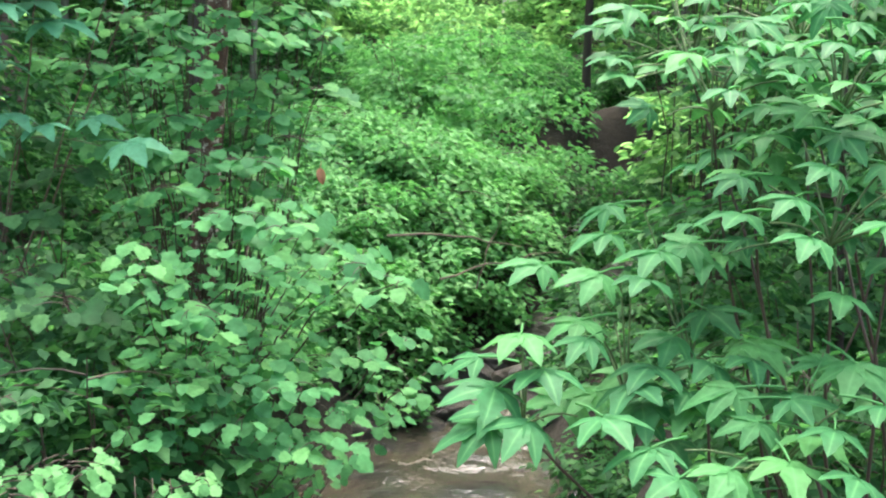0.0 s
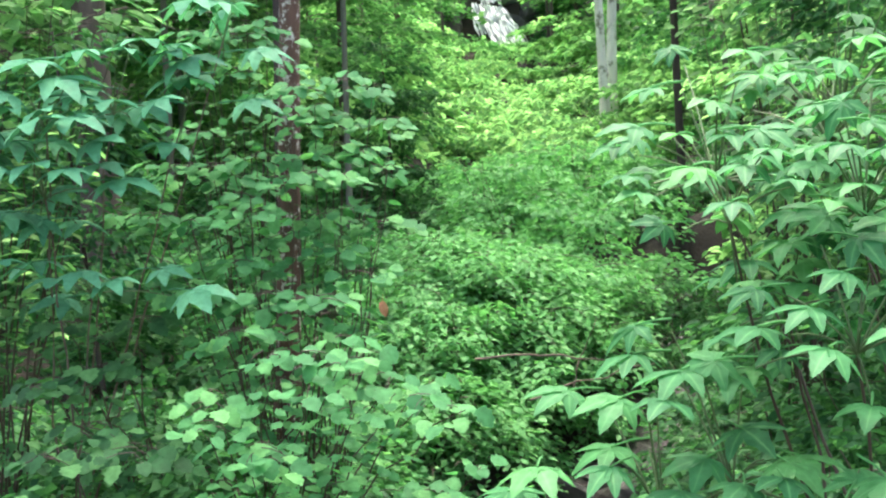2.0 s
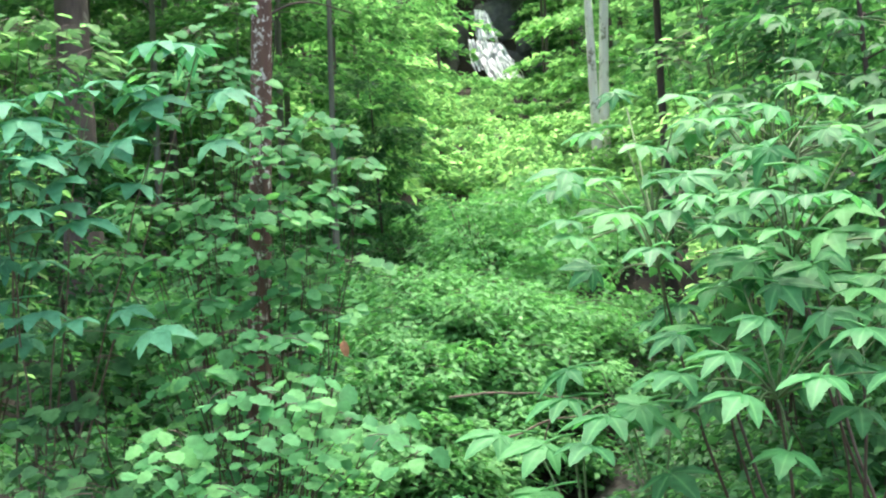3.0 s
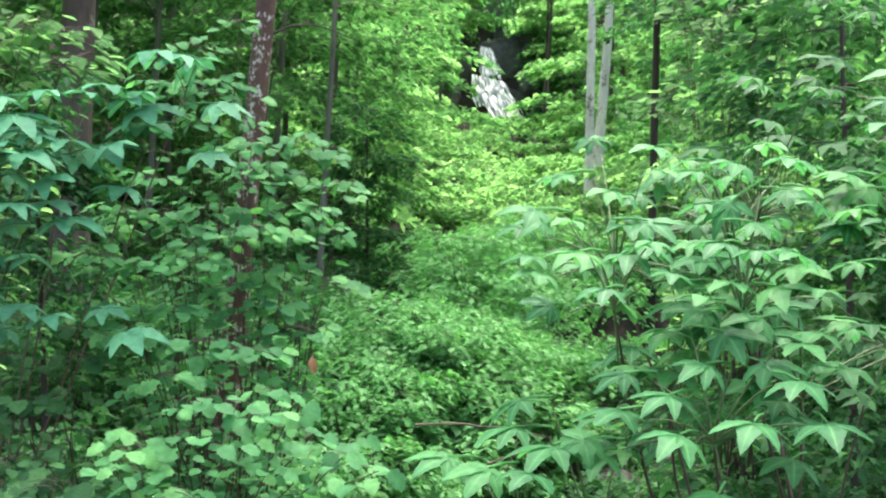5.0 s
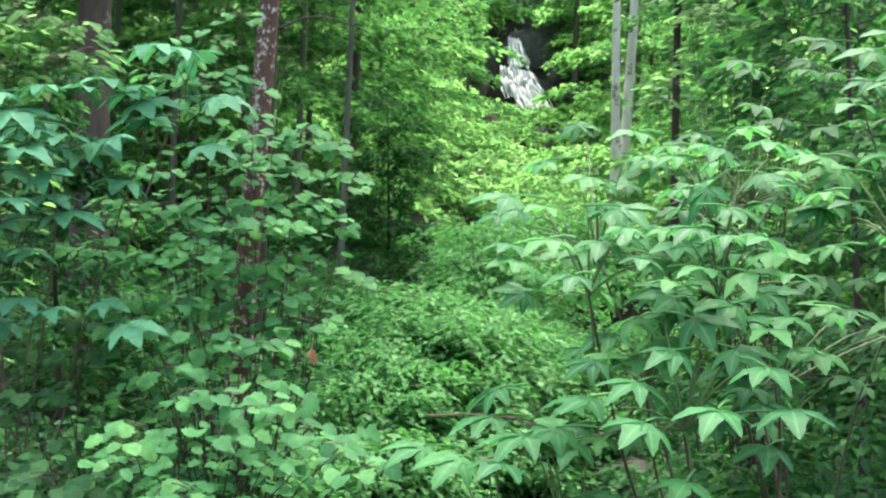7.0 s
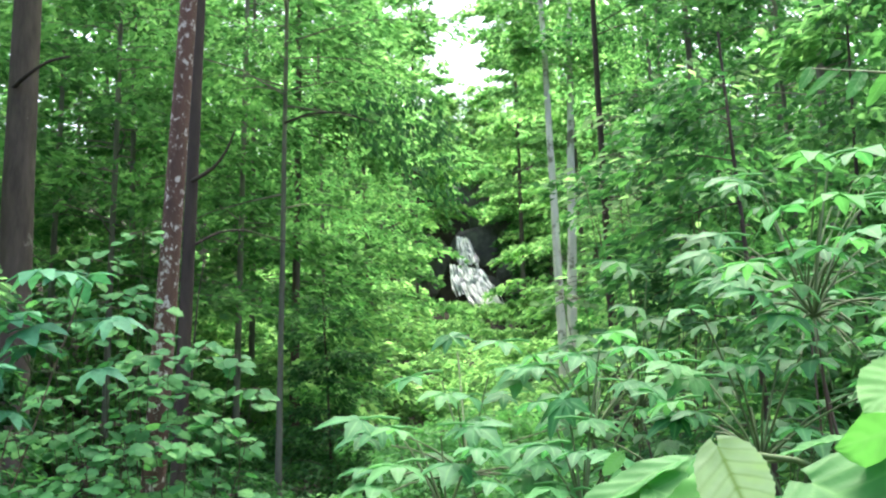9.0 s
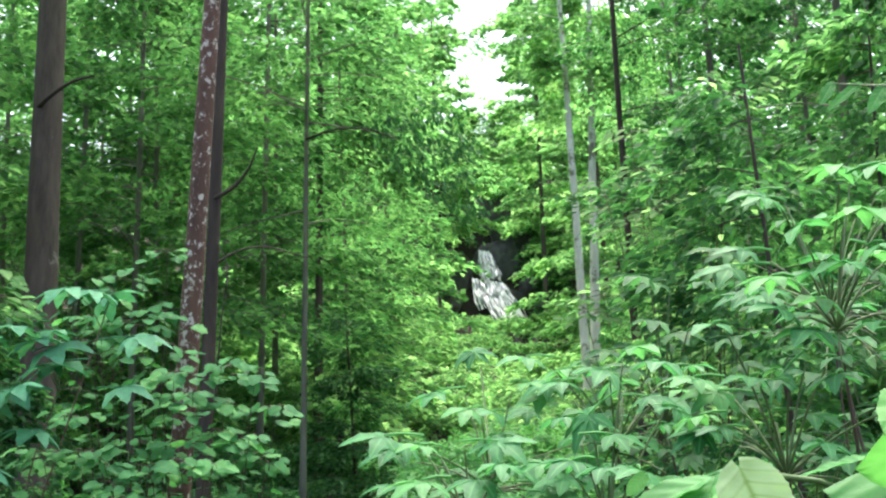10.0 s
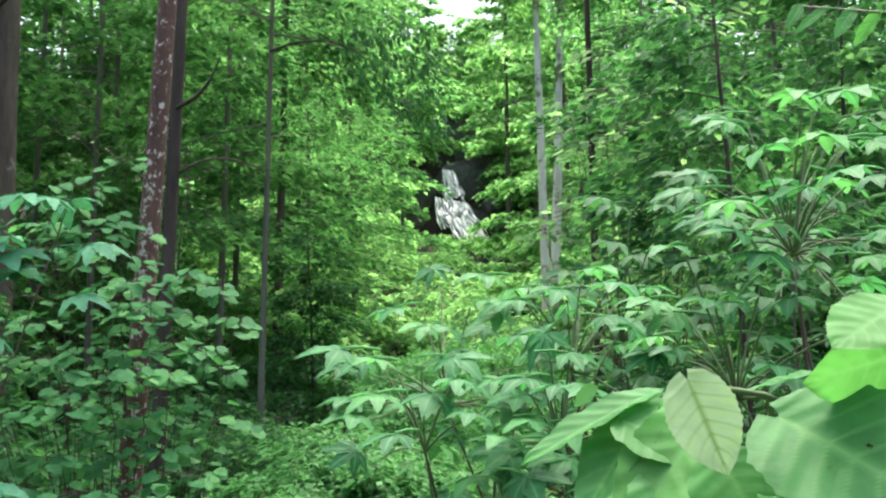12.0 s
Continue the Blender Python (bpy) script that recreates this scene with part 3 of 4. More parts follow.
def round_leaf(width):
    """A rounded leaf with a short point, folded a little on its midrib."""
    s = np.array([0.0, 0.1, 0.27, 0.4, 0.58, 0.72, 1.0])
    half = width / 2 * np.array([0.3, 0.92, 0.74, 1.1, 0.74, 0.84, 0.05])
    z = -0.16 * s**2
    n = len(s)
    v = np.concatenate([np.stack([s, 0 * s, z], -1), np.stack([s, half, z + 0.1 * half], -1), np.stack([s, -half, z + 0.1 * half], -1)])
    f = [q for i in range(n - 1) for q in ((i, i + 1, n + i + 1, n + i), (i + 1, i, 2 * n + i, 2 * n + i + 1))]
    return v, np.array(f)


ROUND = round_leaf(0.9)


def hazel(label, base, tips, leaf, mat=HAZEL, name="hazel_bush", group="bushes on the bank", per=13, wide=0.15, shape=ROUND):
    """A bush whose long arching stems end in flat sprays of leaves, with few leaves lower down."""
    root = thing(name, label, "shrub", group, base)
    b = np.array(base)
    at, along, normal, size, twigs = [], [], [], [], []
    for tip in tips:
        t = np.array(tip) - b
        p = arc((rng.normal(0, 0.08), rng.normal(0, 0.08), -0.1), t, 0.1 * np.hypot(t[0], t[1]) + 0.03, 9, 0.02)
        part_of("stem", mesh_of("stem", *tube(p, np.linspace(0.008, 0.002, 9), 5), STEM, True), root)
        total = np.linalg.norm(np.diff(p, axis=0), axis=1).sum()
        toward = unit(np.array([t[0], t[1] - 0.4, 0.0]) + rng.normal(0, 0.3, 3) * [1, 1, 0])
        across = np.array([-toward[1], toward[0], 0.0])
        tilt = rng.normal(0, 0.12, 2)
        # the spray: side twigs left and right of the tip, leaves in one plane
        for k in range(per):
            u = (k + 0.5) / per
            sgn = 1 if k % 2 else -1
            back, side = 0.3 * (1 - u) - 0.06, sgn * wide * rng.uniform(0.15, 1.0) * (1.15 - 0.7 * u)
            q = t - toward * back + across * side
            q[2] += -0.25 * abs(side) + tilt[0] * side + tilt[1] * back + rng.normal(0, 0.018)
            at.append(q)
            along.append(toward * rng.uniform(0.3, 1.0) + across * sgn * rng.uniform(0.2, 0.9) + np.array([0, 0, -0.28]) + rng.normal(0, 0.18, 3))
            normal.append(np.array([0, -0.35, 1.0]) + rng.normal(0, 0.2, 3))
            size.append(leaf * rng.uniform(0.65, 1.2))
            if k % 3 == 0:
                twigs.append(tube(arc(t - toward * (back + 0.03), q, 0.01, 4), [0.003, 0.0025, 0.002, 0.0015], 4))
        # single leaves down the stem
        m = int(total * 0.55 / 0.085)
        g, d = along_path(p, np.linspace(0.4, 0.88, m))
        for k in range(m):
            out = across * (1 if k % 2 else -1) + toward * rng.uniform(0, 0.8) + np.array([0, 0, -0.2]) + rng.normal(0, 0.25, 3)
            at.append(g[k] + unit(out) * 0.05)
            along.append(out)
            normal.append(np.array([0, -0.3, 1.0]) + rng.normal(0, 0.3, 3))
            size.append(leaf * rng.uniform(0.55, 1.05))
    part_of("branchwork", mesh_of("branchwork", *joined(twigs), STEM, True), root, kind="stuff")
    lv = scatter(shape, np.array(at), np.array(along), np.array(normal), np.array(size))
    part_of("foliage", mesh_of("foliage", *lv, mat, True), root, kind="stuff")
    return root


hazel("large hazel bush with round bright green leaves on arching stems", (-1.6, 6.0, gz(-1.6, 6.0)),
      [(-1.31, 5.2, 1.01), (-1.14, 5.2, 1.01), (-1.04, 5.2, 0.96), (-1.15, 5.1, 0.88), (-0.94, 5.5, 0.97), (-0.82, 5.4, 0.86), (-0.67, 5.3, 0.77), (-0.49, 5.2, 0.73),
       (-1.62, 5.1, 0.8), (-1.63, 5, 0.72), (-1.42, 5, 0.61), (-1.3, 5, 0.56), (-0.99, 5.2, 0.73), (-1.61, 5.3, 0.84), (-1.01, 5.6, 1.03),
       (-0.65, 5.7, 0.8), (-0.85, 5.4, 0.71)], 0.088, per=8)
hazel("hazel bush with round leaves hanging low over the water", (-1.3, 5.7, gz(-1.3, 5.7)),
      [(-1.2, 5, 0.27), (-1.03, 5, 0.27), (-0.92, 5, 0.27), (-1.52, 4.9, 0.21), (-1.38, 4.9, 0.17), (-1.17, 4.9, 0.16), (-1.63, 4.8, 0.14), (-0.85, 4.9, 0.06),
       (-0.74, 4.9, -0.01), (-0.95, 4.9, 0.04), (-0.49, 5.6, -0.02), (-0.66, 5.5, 0.05), (-0.6, 5.5, 0.29), (-0.88, 5.4, 0.3), (-1.12, 5.2, 0.37), (-1.33, 5.2, 0.34),
       (-1.65, 5.2, 0.39), (-1.47, 5, 0.29), (-1.76, 5, 0.31), (-0.34, 6, 0.02), (-0.44, 5.8, 0.34), (-0.24, 6.2, 0.13), (-0.77, 5.2, 0.12), (-1.05, 5, 0.09)], 0.088, per=8)
# Same hazel in a darker leaf material: its shade is painted in.
hazel("shaded hazel bush, its leaves coloured darker for the shade", (-2.3, 6.6, gz(-2.3, 6.6)),
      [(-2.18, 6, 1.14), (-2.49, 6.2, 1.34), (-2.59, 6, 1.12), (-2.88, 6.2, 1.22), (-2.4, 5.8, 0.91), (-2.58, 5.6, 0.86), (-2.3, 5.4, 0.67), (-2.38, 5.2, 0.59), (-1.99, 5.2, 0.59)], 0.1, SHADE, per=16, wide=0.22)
hazel("hazel bush with soft green leaves at the foot of a trunk", (-1.5, 6.9, gz(-1.5, 6.9)),
      [(-1.72, 6.2, 1.41), (-1.87, 6, 1.28), (-1.5, 6, 1.24), (-1.41, 6.5, 1.55), (-1.21, 6.5, 1.43), (-2.1, 6.2, 1.39), (-1.17, 6.6, 1.66), (-1.65, 5.8, 1.07), (-1.22, 6, 1.2), (-1.05, 6.4, 1.31), (-0.96, 6.8, 1.58)], 0.095, per=18, wide=0.24)
hazel("hazel bush with round leaves growing in front of a lichened trunk", (-1.5, 7.1, gz(-1.5, 7.1)),
      [(-1.41, 6.6, 2.38), (-1.18, 6.8, 2.44), (-0.98, 6.8, 2.37), (-1.44, 6.5, 2.17), (-1.21, 6.7, 2.05), (-1, 6.7, 2), (-1.63, 6.5, 1.99), (-1.84, 6.3, 1.94),
       (-2.04, 6.3, 1.94), (-2.04, 6.6, 2.15), (-1.45, 6.3, 1.84), (-1.29, 6.3, 1.87), (-1.14, 6.4, 1.85), (-2.08, 6, 1.68), (-1.89, 6, 1.64), (-1.68, 6.1, 1.69),
       (-1.61, 6.2, 1.75), (-1.17, 6.8, 2.21), (-0.93, 6.8, 1.9), (-0.9, 7, 2.19), (-1.3, 6.6, 2.25), (-1.66, 6.8, 2.33), (-1.73, 6.4, 1.86), (-1.37, 6.5, 1.98),
       (-2.24, 6.5, 1.94), (-2.35, 6.2, 1.69)], 0.084, per=17, wide=0.17)
hazel("slim bush with small bright leaves beside a lichened trunk", (-2.0, 7.5, gz(-2.0, 7.5)),
      [(-1.82, 7.1, 2.75), (-1.71, 7.2, 2.85), (-1.98, 7, 2.77), (-1.57, 7, 2.6), (-1.86, 7, 2.55), (-1.79, 7.2, 3.06), (-1.66, 7.3, 3.23), (-2.02, 6.9, 2.61),
       (-1.55, 7.2, 2.78), (-1.97, 7.2, 2.95), (-2.16, 7, 2.79)], 0.085, HAZEL, wide=0.2)
hazel("overhanging young tree with yellow-green leaves", (-3.3, 6.6, gz(-3.3, 6.6)),
      [(-2.89, 5.8, 2.88), (-2.71, 5.9, 2.88), (-2.49, 5.9, 2.89), (-2.28, 6, 2.88), (-2.16, 6, 2.75), (-2.91, 5.8, 2.7), (-2.8, 5.8, 2.77), (-2.64, 5.9, 2.76),
       (-2.84, 5.7, 2.45), (-2.41, 6, 2.95), (-2.62, 6, 2.66), (-2.82, 5.9, 2.6), (-2.34, 6.1, 2.72)], 0.11, LIT_CANOPY, "overhanging_sapling", per=20, wide=0.26, shape=SMALL)
hazel("light green sapling with small leaves over the brook", (1.75, 8.0, gz(1.75, 8.0)),
      [(1.38, 7.6, 4.01), (1.15, 7.4, 3.58), (1.41, 7.4, 3.68), (1.71, 7.6, 3.84), (1.89, 7.6, 3.75), (1.16, 7.2, 3.42), (1.22, 7.2, 3.27), (1.39, 7.2, 3.19),
       (1.58, 7.4, 3.45), (1.78, 7.5, 3.54), (1.54, 7.5, 3.74), (1.07, 7, 2.81), (1.27, 7, 2.79), (1.44, 7, 2.73), (0.96, 7, 2.71), (1.59, 7.2, 3.07),
       (1.95, 7.6, 3.6), (1.85, 8, 4.41), (2.09, 8, 4.44), (2.32, 8, 4.38), (2.11, 8, 4.19), (2.52, 8, 4.41), (1.78, 7.4, 3.33), (1.24, 7.2, 3.02)], 0.095, LIT_CANOPY, "leafy_sapling", per=16, wide=0.22, shape=SMALL)
hazel("small-leaved bush with light green leaves at the water's edge", (-2.0, 4.5, gz(-2, 4.5)),
      [(-1.9, 4.1, 0.1), (-1.6, 4.2, -0.05), (-2.2, 4.1, 0.2), (-1.4, 4.4, -0.1), (-2.5, 4.2, 0.15), (-1.75, 4.0, -0.15), (-2.1, 4.3, 0.35), (-1.95, 4.2, -0.05), (-1.7, 4.3, 0.12), (-2.3, 4.3, 0.0), (-1.3, 4.6, 0.0), (-2.0, 4.0, -0.2)], 0.06, COVER, per=26, wide=0.2)


def petiole(length):
    return tube([(-length, 0, 0.012), (-length * 0.5, 0, 0.014), (0, 0, 0.006)], [0.004, 0.0035, 0.003], 4)


PALMATES = []
for k in range(5):
    shape_k = palmate((6, 7, 5, 7, 6)[k], (4.6, 5.2, 4.0, 4.8, 4.2)[k], (0.36, 0.44, 0.32, 0.46, 0.4)[k], 0.5, 5, k)
    PALMATES.append(shape_k)


def fan_shrub(label, base, spots, leaf, mat, stems=5, backing=1, name="buckeye_shrub", group="shrubs with fanned leaves", spread=0.16, stem_mat=None, meshes={}):
    """A shrub in tiers of long-stalked leaves, each a fan of five to seven drooping leaflets; every leaf is a part."""
    root = thing(name, label, "shrub", group, base)
    b = np.array(base)
    seen = np.array(spots) - b
    behind = [seen + rng.normal(0, spread, seen.shape) * [1, 0.6, 0.5] + [0.03, 0.3 + 0.12 * k, -0.07] for k in range(backing)]
    every = np.concatenate([seen, *behind])
    # boughs: each carries the leaves nearest to its end
    ends = seen[np.linspace(0, len(seen) - 1, stems).astype(int)].copy()
    for _ in range(6):
        mine = np.argmin(((every[:, None] - ends[None]) ** 2).sum(-1), 1)
        ends = np.array([every[mine == k].mean(0) if (mine == k).any() else ends[k] for k in range(stems)])
    for k in range(stems):
        end = ends[k] * [0.97, 1, 1] + [0, 0.08, -0.12]
        p = arc((rng.normal(0, 0.16), rng.normal(0.1, 0.16), -0.1), end, 0.04 * np.hypot(end[0], end[1]), 9, 0.012)
        part_of("stem", mesh_of("stem", *tube(p, np.linspace(0.008, 0.004, 9), 6), stem_mat or STEM, True), root)
        twigs = []
        for q in every[mine == k]:
            flat = (q - end) * [1, 1, 0]
            out = unit(unit(flat + 1e-6) * 0.9 + np.array([b[0] and -0.25 * np.sign(b[0]), -0.5, 0.0]) + rng.normal(0, 0.3, 3) * [1, 1, 0] + [0, 0, rng.uniform(-0.08, 0.12)])
            g = rng.uniform(0.8, 1.18)
            foot = q - out * leaf * 0.9 * g - [0, 0, 0.02]
            twigs.append(tube(arc(end, foot, 0.02, 5), np.linspace(0.004, 0.0025, 5), 5))
            kind = int(rng.integers(0, 5))
            key = (kind, leaf, mat.name)
            if key not in meshes:
                v, f = PALMATES[kind]
                meshes[key] = mesh_of("leaf", *joined([(v * leaf, f), petiole(leaf * 0.95)]), mat, True)
                # leaflets are rows of seven corners: midrib, one edge, the other edge
                on_rib = np.ones(len(meshes[key].vertices), np.float32)
                on_rib[: len(v)] = np.arange(len(v)) % 21 < 7
                meshes[key].attributes.new("vein", "FLOAT", "POINT").data.foreach_set("value", on_rib)
            ob = part_of("leaf", meshes[key], root)
            up = unit(np.array([0, -0.36, 1.0]) + rng.normal(0, 0.17, 3))
            y = unit(np.cross(up, out))
            z = np.cross(out, y)
            ob.matrix_local = Matrix.Translation(q) @ Matrix([(*r, 0) for r in np.stack([out, y, z], 1)] + [(0, 0, 0, 1)]) @ Matrix.Scale(g, 4)
        part_of("branchwork", mesh_of("branchwork", *joined(twigs), STEM_GREEN, True), root, kind="stuff")
    return root


fan_shrub("tall shrub with tiers of fanned leaflets, wet and glossy green", (1.2, 3.7, gz(1.2, 3.7)),
          [(0.09, 3.45, 1.83), (0.2, 3.4, 1.8), (0.21, 3.25, 1.7), (0.27, 3.05, 1.6), (0.33, 3.6, 1.91), (0.52, 3.9, 2.09), (0.52, 3.8, 2), (0.62, 3.7, 1.99),
       (0.42, 3.35, 1.8), (0.42, 3.25, 1.74), (0.46, 3.15, 1.65), (0.61, 3.5, 1.87), (0.75, 3.7, 2.02), (0.68, 3.45, 1.87), (0.74, 3.4, 1.81), (0.88, 3.9, 2.11),
       (0.92, 3.7, 2.04), (0.86, 3.5, 1.92), (0.92, 3.4, 1.88), (0.61, 3.2, 1.74), (0.68, 3.1, 1.72), (0.76, 3, 1.71), (0.62, 3.1, 1.63), (0.71, 3, 1.62),
       (0.81, 2.95, 1.62), (0.54, 3.1, 1.59), (0.36, 3.3, 1.7), (0.54, 3.3, 1.74)], 0.108, PALM, 4, 2)
fan_shrub("shrub with dark green fanned leaflets below a taller one", (1.0, 3.5, gz(1.0, 3.5)),
          [(0.6, 3.1, 1.49), (0.47, 3.3, 1.48), (0.75, 2.9, 1.48), (0.33, 3.1, 1.37), (0.53, 3, 1.41), (0.43, 2.95, 1.33), (0.31, 3, 1.28), (0.72, 2.8, 1.39),
       (0.44, 2.85, 1.24), (0.6, 2.75, 1.29), (0.76, 2.7, 1.3), (0.69, 3, 1.42), (0.58, 3.1, 1.28), (0.71, 3.2, 1.53), (0.85, 3.1, 1.5), (0.81, 3.3, 1.56),
       (0.56, 3.4, 1.49)], 0.112, PALM, 3, 2, spread=0.2)
fan_shrub("low spreading shrub with fanned leaflets hanging over the water", (0.85, 3.4, gz(0.85, 3.4)),
          [(-0.26, 2.95, 0.96), (-0.07, 3.05, 0.93), (-0.21, 2.9, 0.88), (-0.33, 2.9, 0.83), (-0.26, 2.8, 0.77), (-0.08, 2.75, 0.8), (0.03, 2.7, 0.74), (0.2, 3.2, 0.91),
       (0.27, 3.05, 0.87), (0.2, 3, 0.8), (0.4, 3.1, 0.91), (0.19, 2.6, 0.72), (0.4, 2.8, 0.84), (0.51, 2.9, 0.91), (0.56, 2.8, 0.93), (0.43, 2.6, 0.82),
       (0.32, 2.8, 0.78), (0.54, 2.6, 0.88), (0.15, 3.2, 1.15), (0.09, 3.1, 1.09), (-0.03, 3.15, 1.09), (0.28, 3.25, 1.13), (0.07, 2.6, 0.7), (0.33, 2.6, 0.74),
       (0.45, 2.5, 0.74), (0.29, 2.9, 0.84), (0.05, 3, 0.82)], 0.135, PALM, 4, 1)
fan_shrub("tall leafy shrub with fanned leaflets beside the bank", (1.6, 3.2, gz(1.6, 3.2)),
          [(1.13, 2.7, 2.24), (1.26, 2.7, 2.27), (1.06, 2.75, 2.13), (1.2, 2.65, 2.14), (1.15, 2.7, 2.07), (1.27, 2.6, 2.17), (1.23, 2.6, 2), (1.12, 2.7, 2),
       (1, 2.8, 1.91), (1.17, 2.7, 1.9), (1.06, 2.7, 2.05), (1.35, 2.8, 2.4), (1.3, 3, 2.45), (1.45, 2.9, 2.3), (1.02, 3, 2.2), (1.3, 2.7, 1.85),
       (1.1, 2.6, 1.75), (1.25, 2.6, 1.65), (0.95, 2.9, 1.8), (1.4, 2.7, 2.05)], 0.1, PALM, 3, 2)
fan_shrub("bluish-green shrub with large fanned leaves, in shade", (-2.7, 6.5, gz(-2.7, 6.5)),
          [(-1.83, 6, 2.76), (-1.68, 6, 2.75), (-2.5, 5.6, 2.44), (-2.3, 5.7, 2.49), (-2.12, 5.8, 2.5), (-2.05, 5.9, 2.56), (-2.62, 5.5, 2.28), (-2.4, 5.6, 2.35),
       (-2.44, 5.5, 2.19), (-2.61, 5.5, 2.21), (-2.31, 5.6, 2.26), (-2.19, 5.7, 2.24), (-2.68, 5.4, 2.12), (-2.45, 5.4, 2.13), (-2.32, 5.5, 2.15), (-2.46, 5.4, 1.93),
       (-2.32, 5.4, 1.9), (-2.23, 5.6, 2.04), (-2.64, 5.4, 1.93), (-1.97, 6, 2.5), (-1.88, 6, 2.46), (-2.34, 5.6, 1.41), (-2.19, 5.6, 1.36), (-2.46, 5.6, 1.38),
       (-2.69, 5.6, 1.71), (-2.55, 5.7, 1.67), (-2.69, 5.5, 1.48)], 0.2, BLUISH, 6, 1, stem_mat=STEM_PALE)
fan_shrub("thicket of shrubs with fanned leaflets behind a taller one", (1.6, 4.9, gz(1.6, 4.9)),
          [(0.83, 4.5, 2.1), (1.0, 4.3, 2.25), (1.2, 4.4, 2.4), (1.5, 4.3, 2.6), (0.75, 4.4, 1.85), (1.1, 4.2, 1.95), (1.8, 4.3, 2.4), (1.4, 4.2, 2.05), (1.3, 4.5, 2.2), (1.6, 4.1, 2.2), (1.7, 4.4, 1.9), (2.0, 4.4, 2.7),
           (1.2, 4.3, 1.6), (1.5, 4.2, 1.75), (1.8, 4.3, 2.1), (1.35, 4.6, 2.55), (1.05, 4.6, 1.8), (1.9, 4.2, 1.7), (1.55, 4.4, 1.4), (1.2, 4.4, 1.3)], 0.11, PALM_MASS, 3, 3, spread=0.3)


def mounds(name, label, spots, height, reach, branches, per, leaf, mat, group, shape=SMALL, low=0.1, flat=0.55):
    for x, y in spots:
        k = rng.uniform(0.75, 1.25)
        shrub(name, label, (x, y), height * k, reach * rng.uniform(0.85, 1.2), branches, per, leaf, mat, shape, group, low=low, flat=flat)


def thicket(label, spots, height, reach, branches, per, leaf, mat, low=0.1, flat=0.55):
    """Bushes too far off to tell apart: layered sprays of leaves over many roots, in one mesh."""
    pieces = []
    for spot in spots:
        x, y = spot[:2]
        root = np.array([x, y, spot[2] if len(spot) > 2 else gz(x, y)])
        tall, wide = height * rng.uniform(0.75, 1.25), reach * rng.uniform(0.85, 1.2)
        hs = rng.uniform(low, 1.0, branches) * tall
        ln = wide * np.sqrt(np.clip(1.05 - (hs / tall) ** 2 * 0.75, 0.1, 1)) * rng.uniform(0.6, 1.15, branches)
        pieces.append(sprays(lambda h: root + [0, 0, h], hs, rng.uniform(0, 6.28, branches), ln, KITE, per, leaf, 0.3, 0.15, flat, 0.5, 0.04)[1])
    tagged(new("distant_bushes", mesh_of("distant_bushes", *joined(pieces), mat)), label, "bushes", kind="stuff")


def dots(n, x0, x1, y0, y1, seed, apart, keep_off=0.25, clear=()):
    """Places for n plants over a stretch of the plan, clear of the water."""
    r, out = np.random.default_rng(seed), []
    for _ in range(n * 40):
        x, y = r.uniform(x0, x1), r.uniform(y0, y1)
        d = np.hypot(LINE[:, 0] - x, LINE[:, 1] - y) - WIDE
        if clear and clear[0] < x < clear[1]:
            continue
        if d.min() > keep_off and all(math.hypot(x - a, y - b) > apart for a, b in out):
            out.append((x, y))
        if len(out) == n:
            break
    return out


mounds("undergrowth_plant", "bright green leafy plants covering the bank", dots(40, -1.35, 0.75, 8.7, 13.5, 1, 0.34), 0.6, 0.62, 36, 72, 0.088, COVER, "plants on the bank", KITE, low=0.4, flat=0.2)
mounds("undergrowth_plant", "low plants hanging over the water's edge", dots(18, -1.5, 0.6, 7.9, 11.6, 11, 0.3, 0.0), 0.5, 0.42, 30, 110, 0.075, COVER, "plants on the bank", KITE, low=0.05, flat=0.4)
mounds("undergrowth_plant", "low plants hanging over the water's edge", [(0.3, 10.9), (-0.1, 10.3), (-0.4, 9.8), (0.65, 11.7)], 0.55, 0.5, 34, 110, 0.075, COVER, "plants on the bank", KITE, low=0.02, flat=0.4)
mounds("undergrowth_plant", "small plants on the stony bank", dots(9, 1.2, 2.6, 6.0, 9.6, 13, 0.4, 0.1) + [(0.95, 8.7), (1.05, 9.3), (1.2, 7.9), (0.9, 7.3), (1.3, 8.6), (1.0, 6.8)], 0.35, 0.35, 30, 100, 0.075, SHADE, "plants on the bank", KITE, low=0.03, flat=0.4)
mounds("undergrowth_plant", "leafy green plants on the valley floor", dots(13, -0.9, 1.5, 13, 20, 2, 0.8, 0.3), 1.0, 0.95, 42, 75, 0.1, COVER, "plants on the valley floor", KITE)
# The dark hollow is painted: like the plants above, but in the shade colour.
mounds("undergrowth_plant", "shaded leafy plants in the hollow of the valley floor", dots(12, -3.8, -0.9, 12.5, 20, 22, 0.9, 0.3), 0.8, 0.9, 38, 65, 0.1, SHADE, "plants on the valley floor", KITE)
# By the brook and on the slope the darker leaf colour stands for shade.
mounds("undergrowth_plant", "leafy plants on the valley floor beside the brook, coloured darker for shade", dots(16, 1.5, 5.5, 12, 21, 12, 0.8, 0.15), 0.9, 0.85, 38, 62, 0.105, SHADE, "plants beside the brook", KITE)
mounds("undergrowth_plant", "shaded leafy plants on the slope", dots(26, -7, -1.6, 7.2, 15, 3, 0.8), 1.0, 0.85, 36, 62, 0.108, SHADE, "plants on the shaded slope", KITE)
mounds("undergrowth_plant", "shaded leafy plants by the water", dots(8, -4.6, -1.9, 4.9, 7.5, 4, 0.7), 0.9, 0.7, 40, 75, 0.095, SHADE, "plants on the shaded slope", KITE)
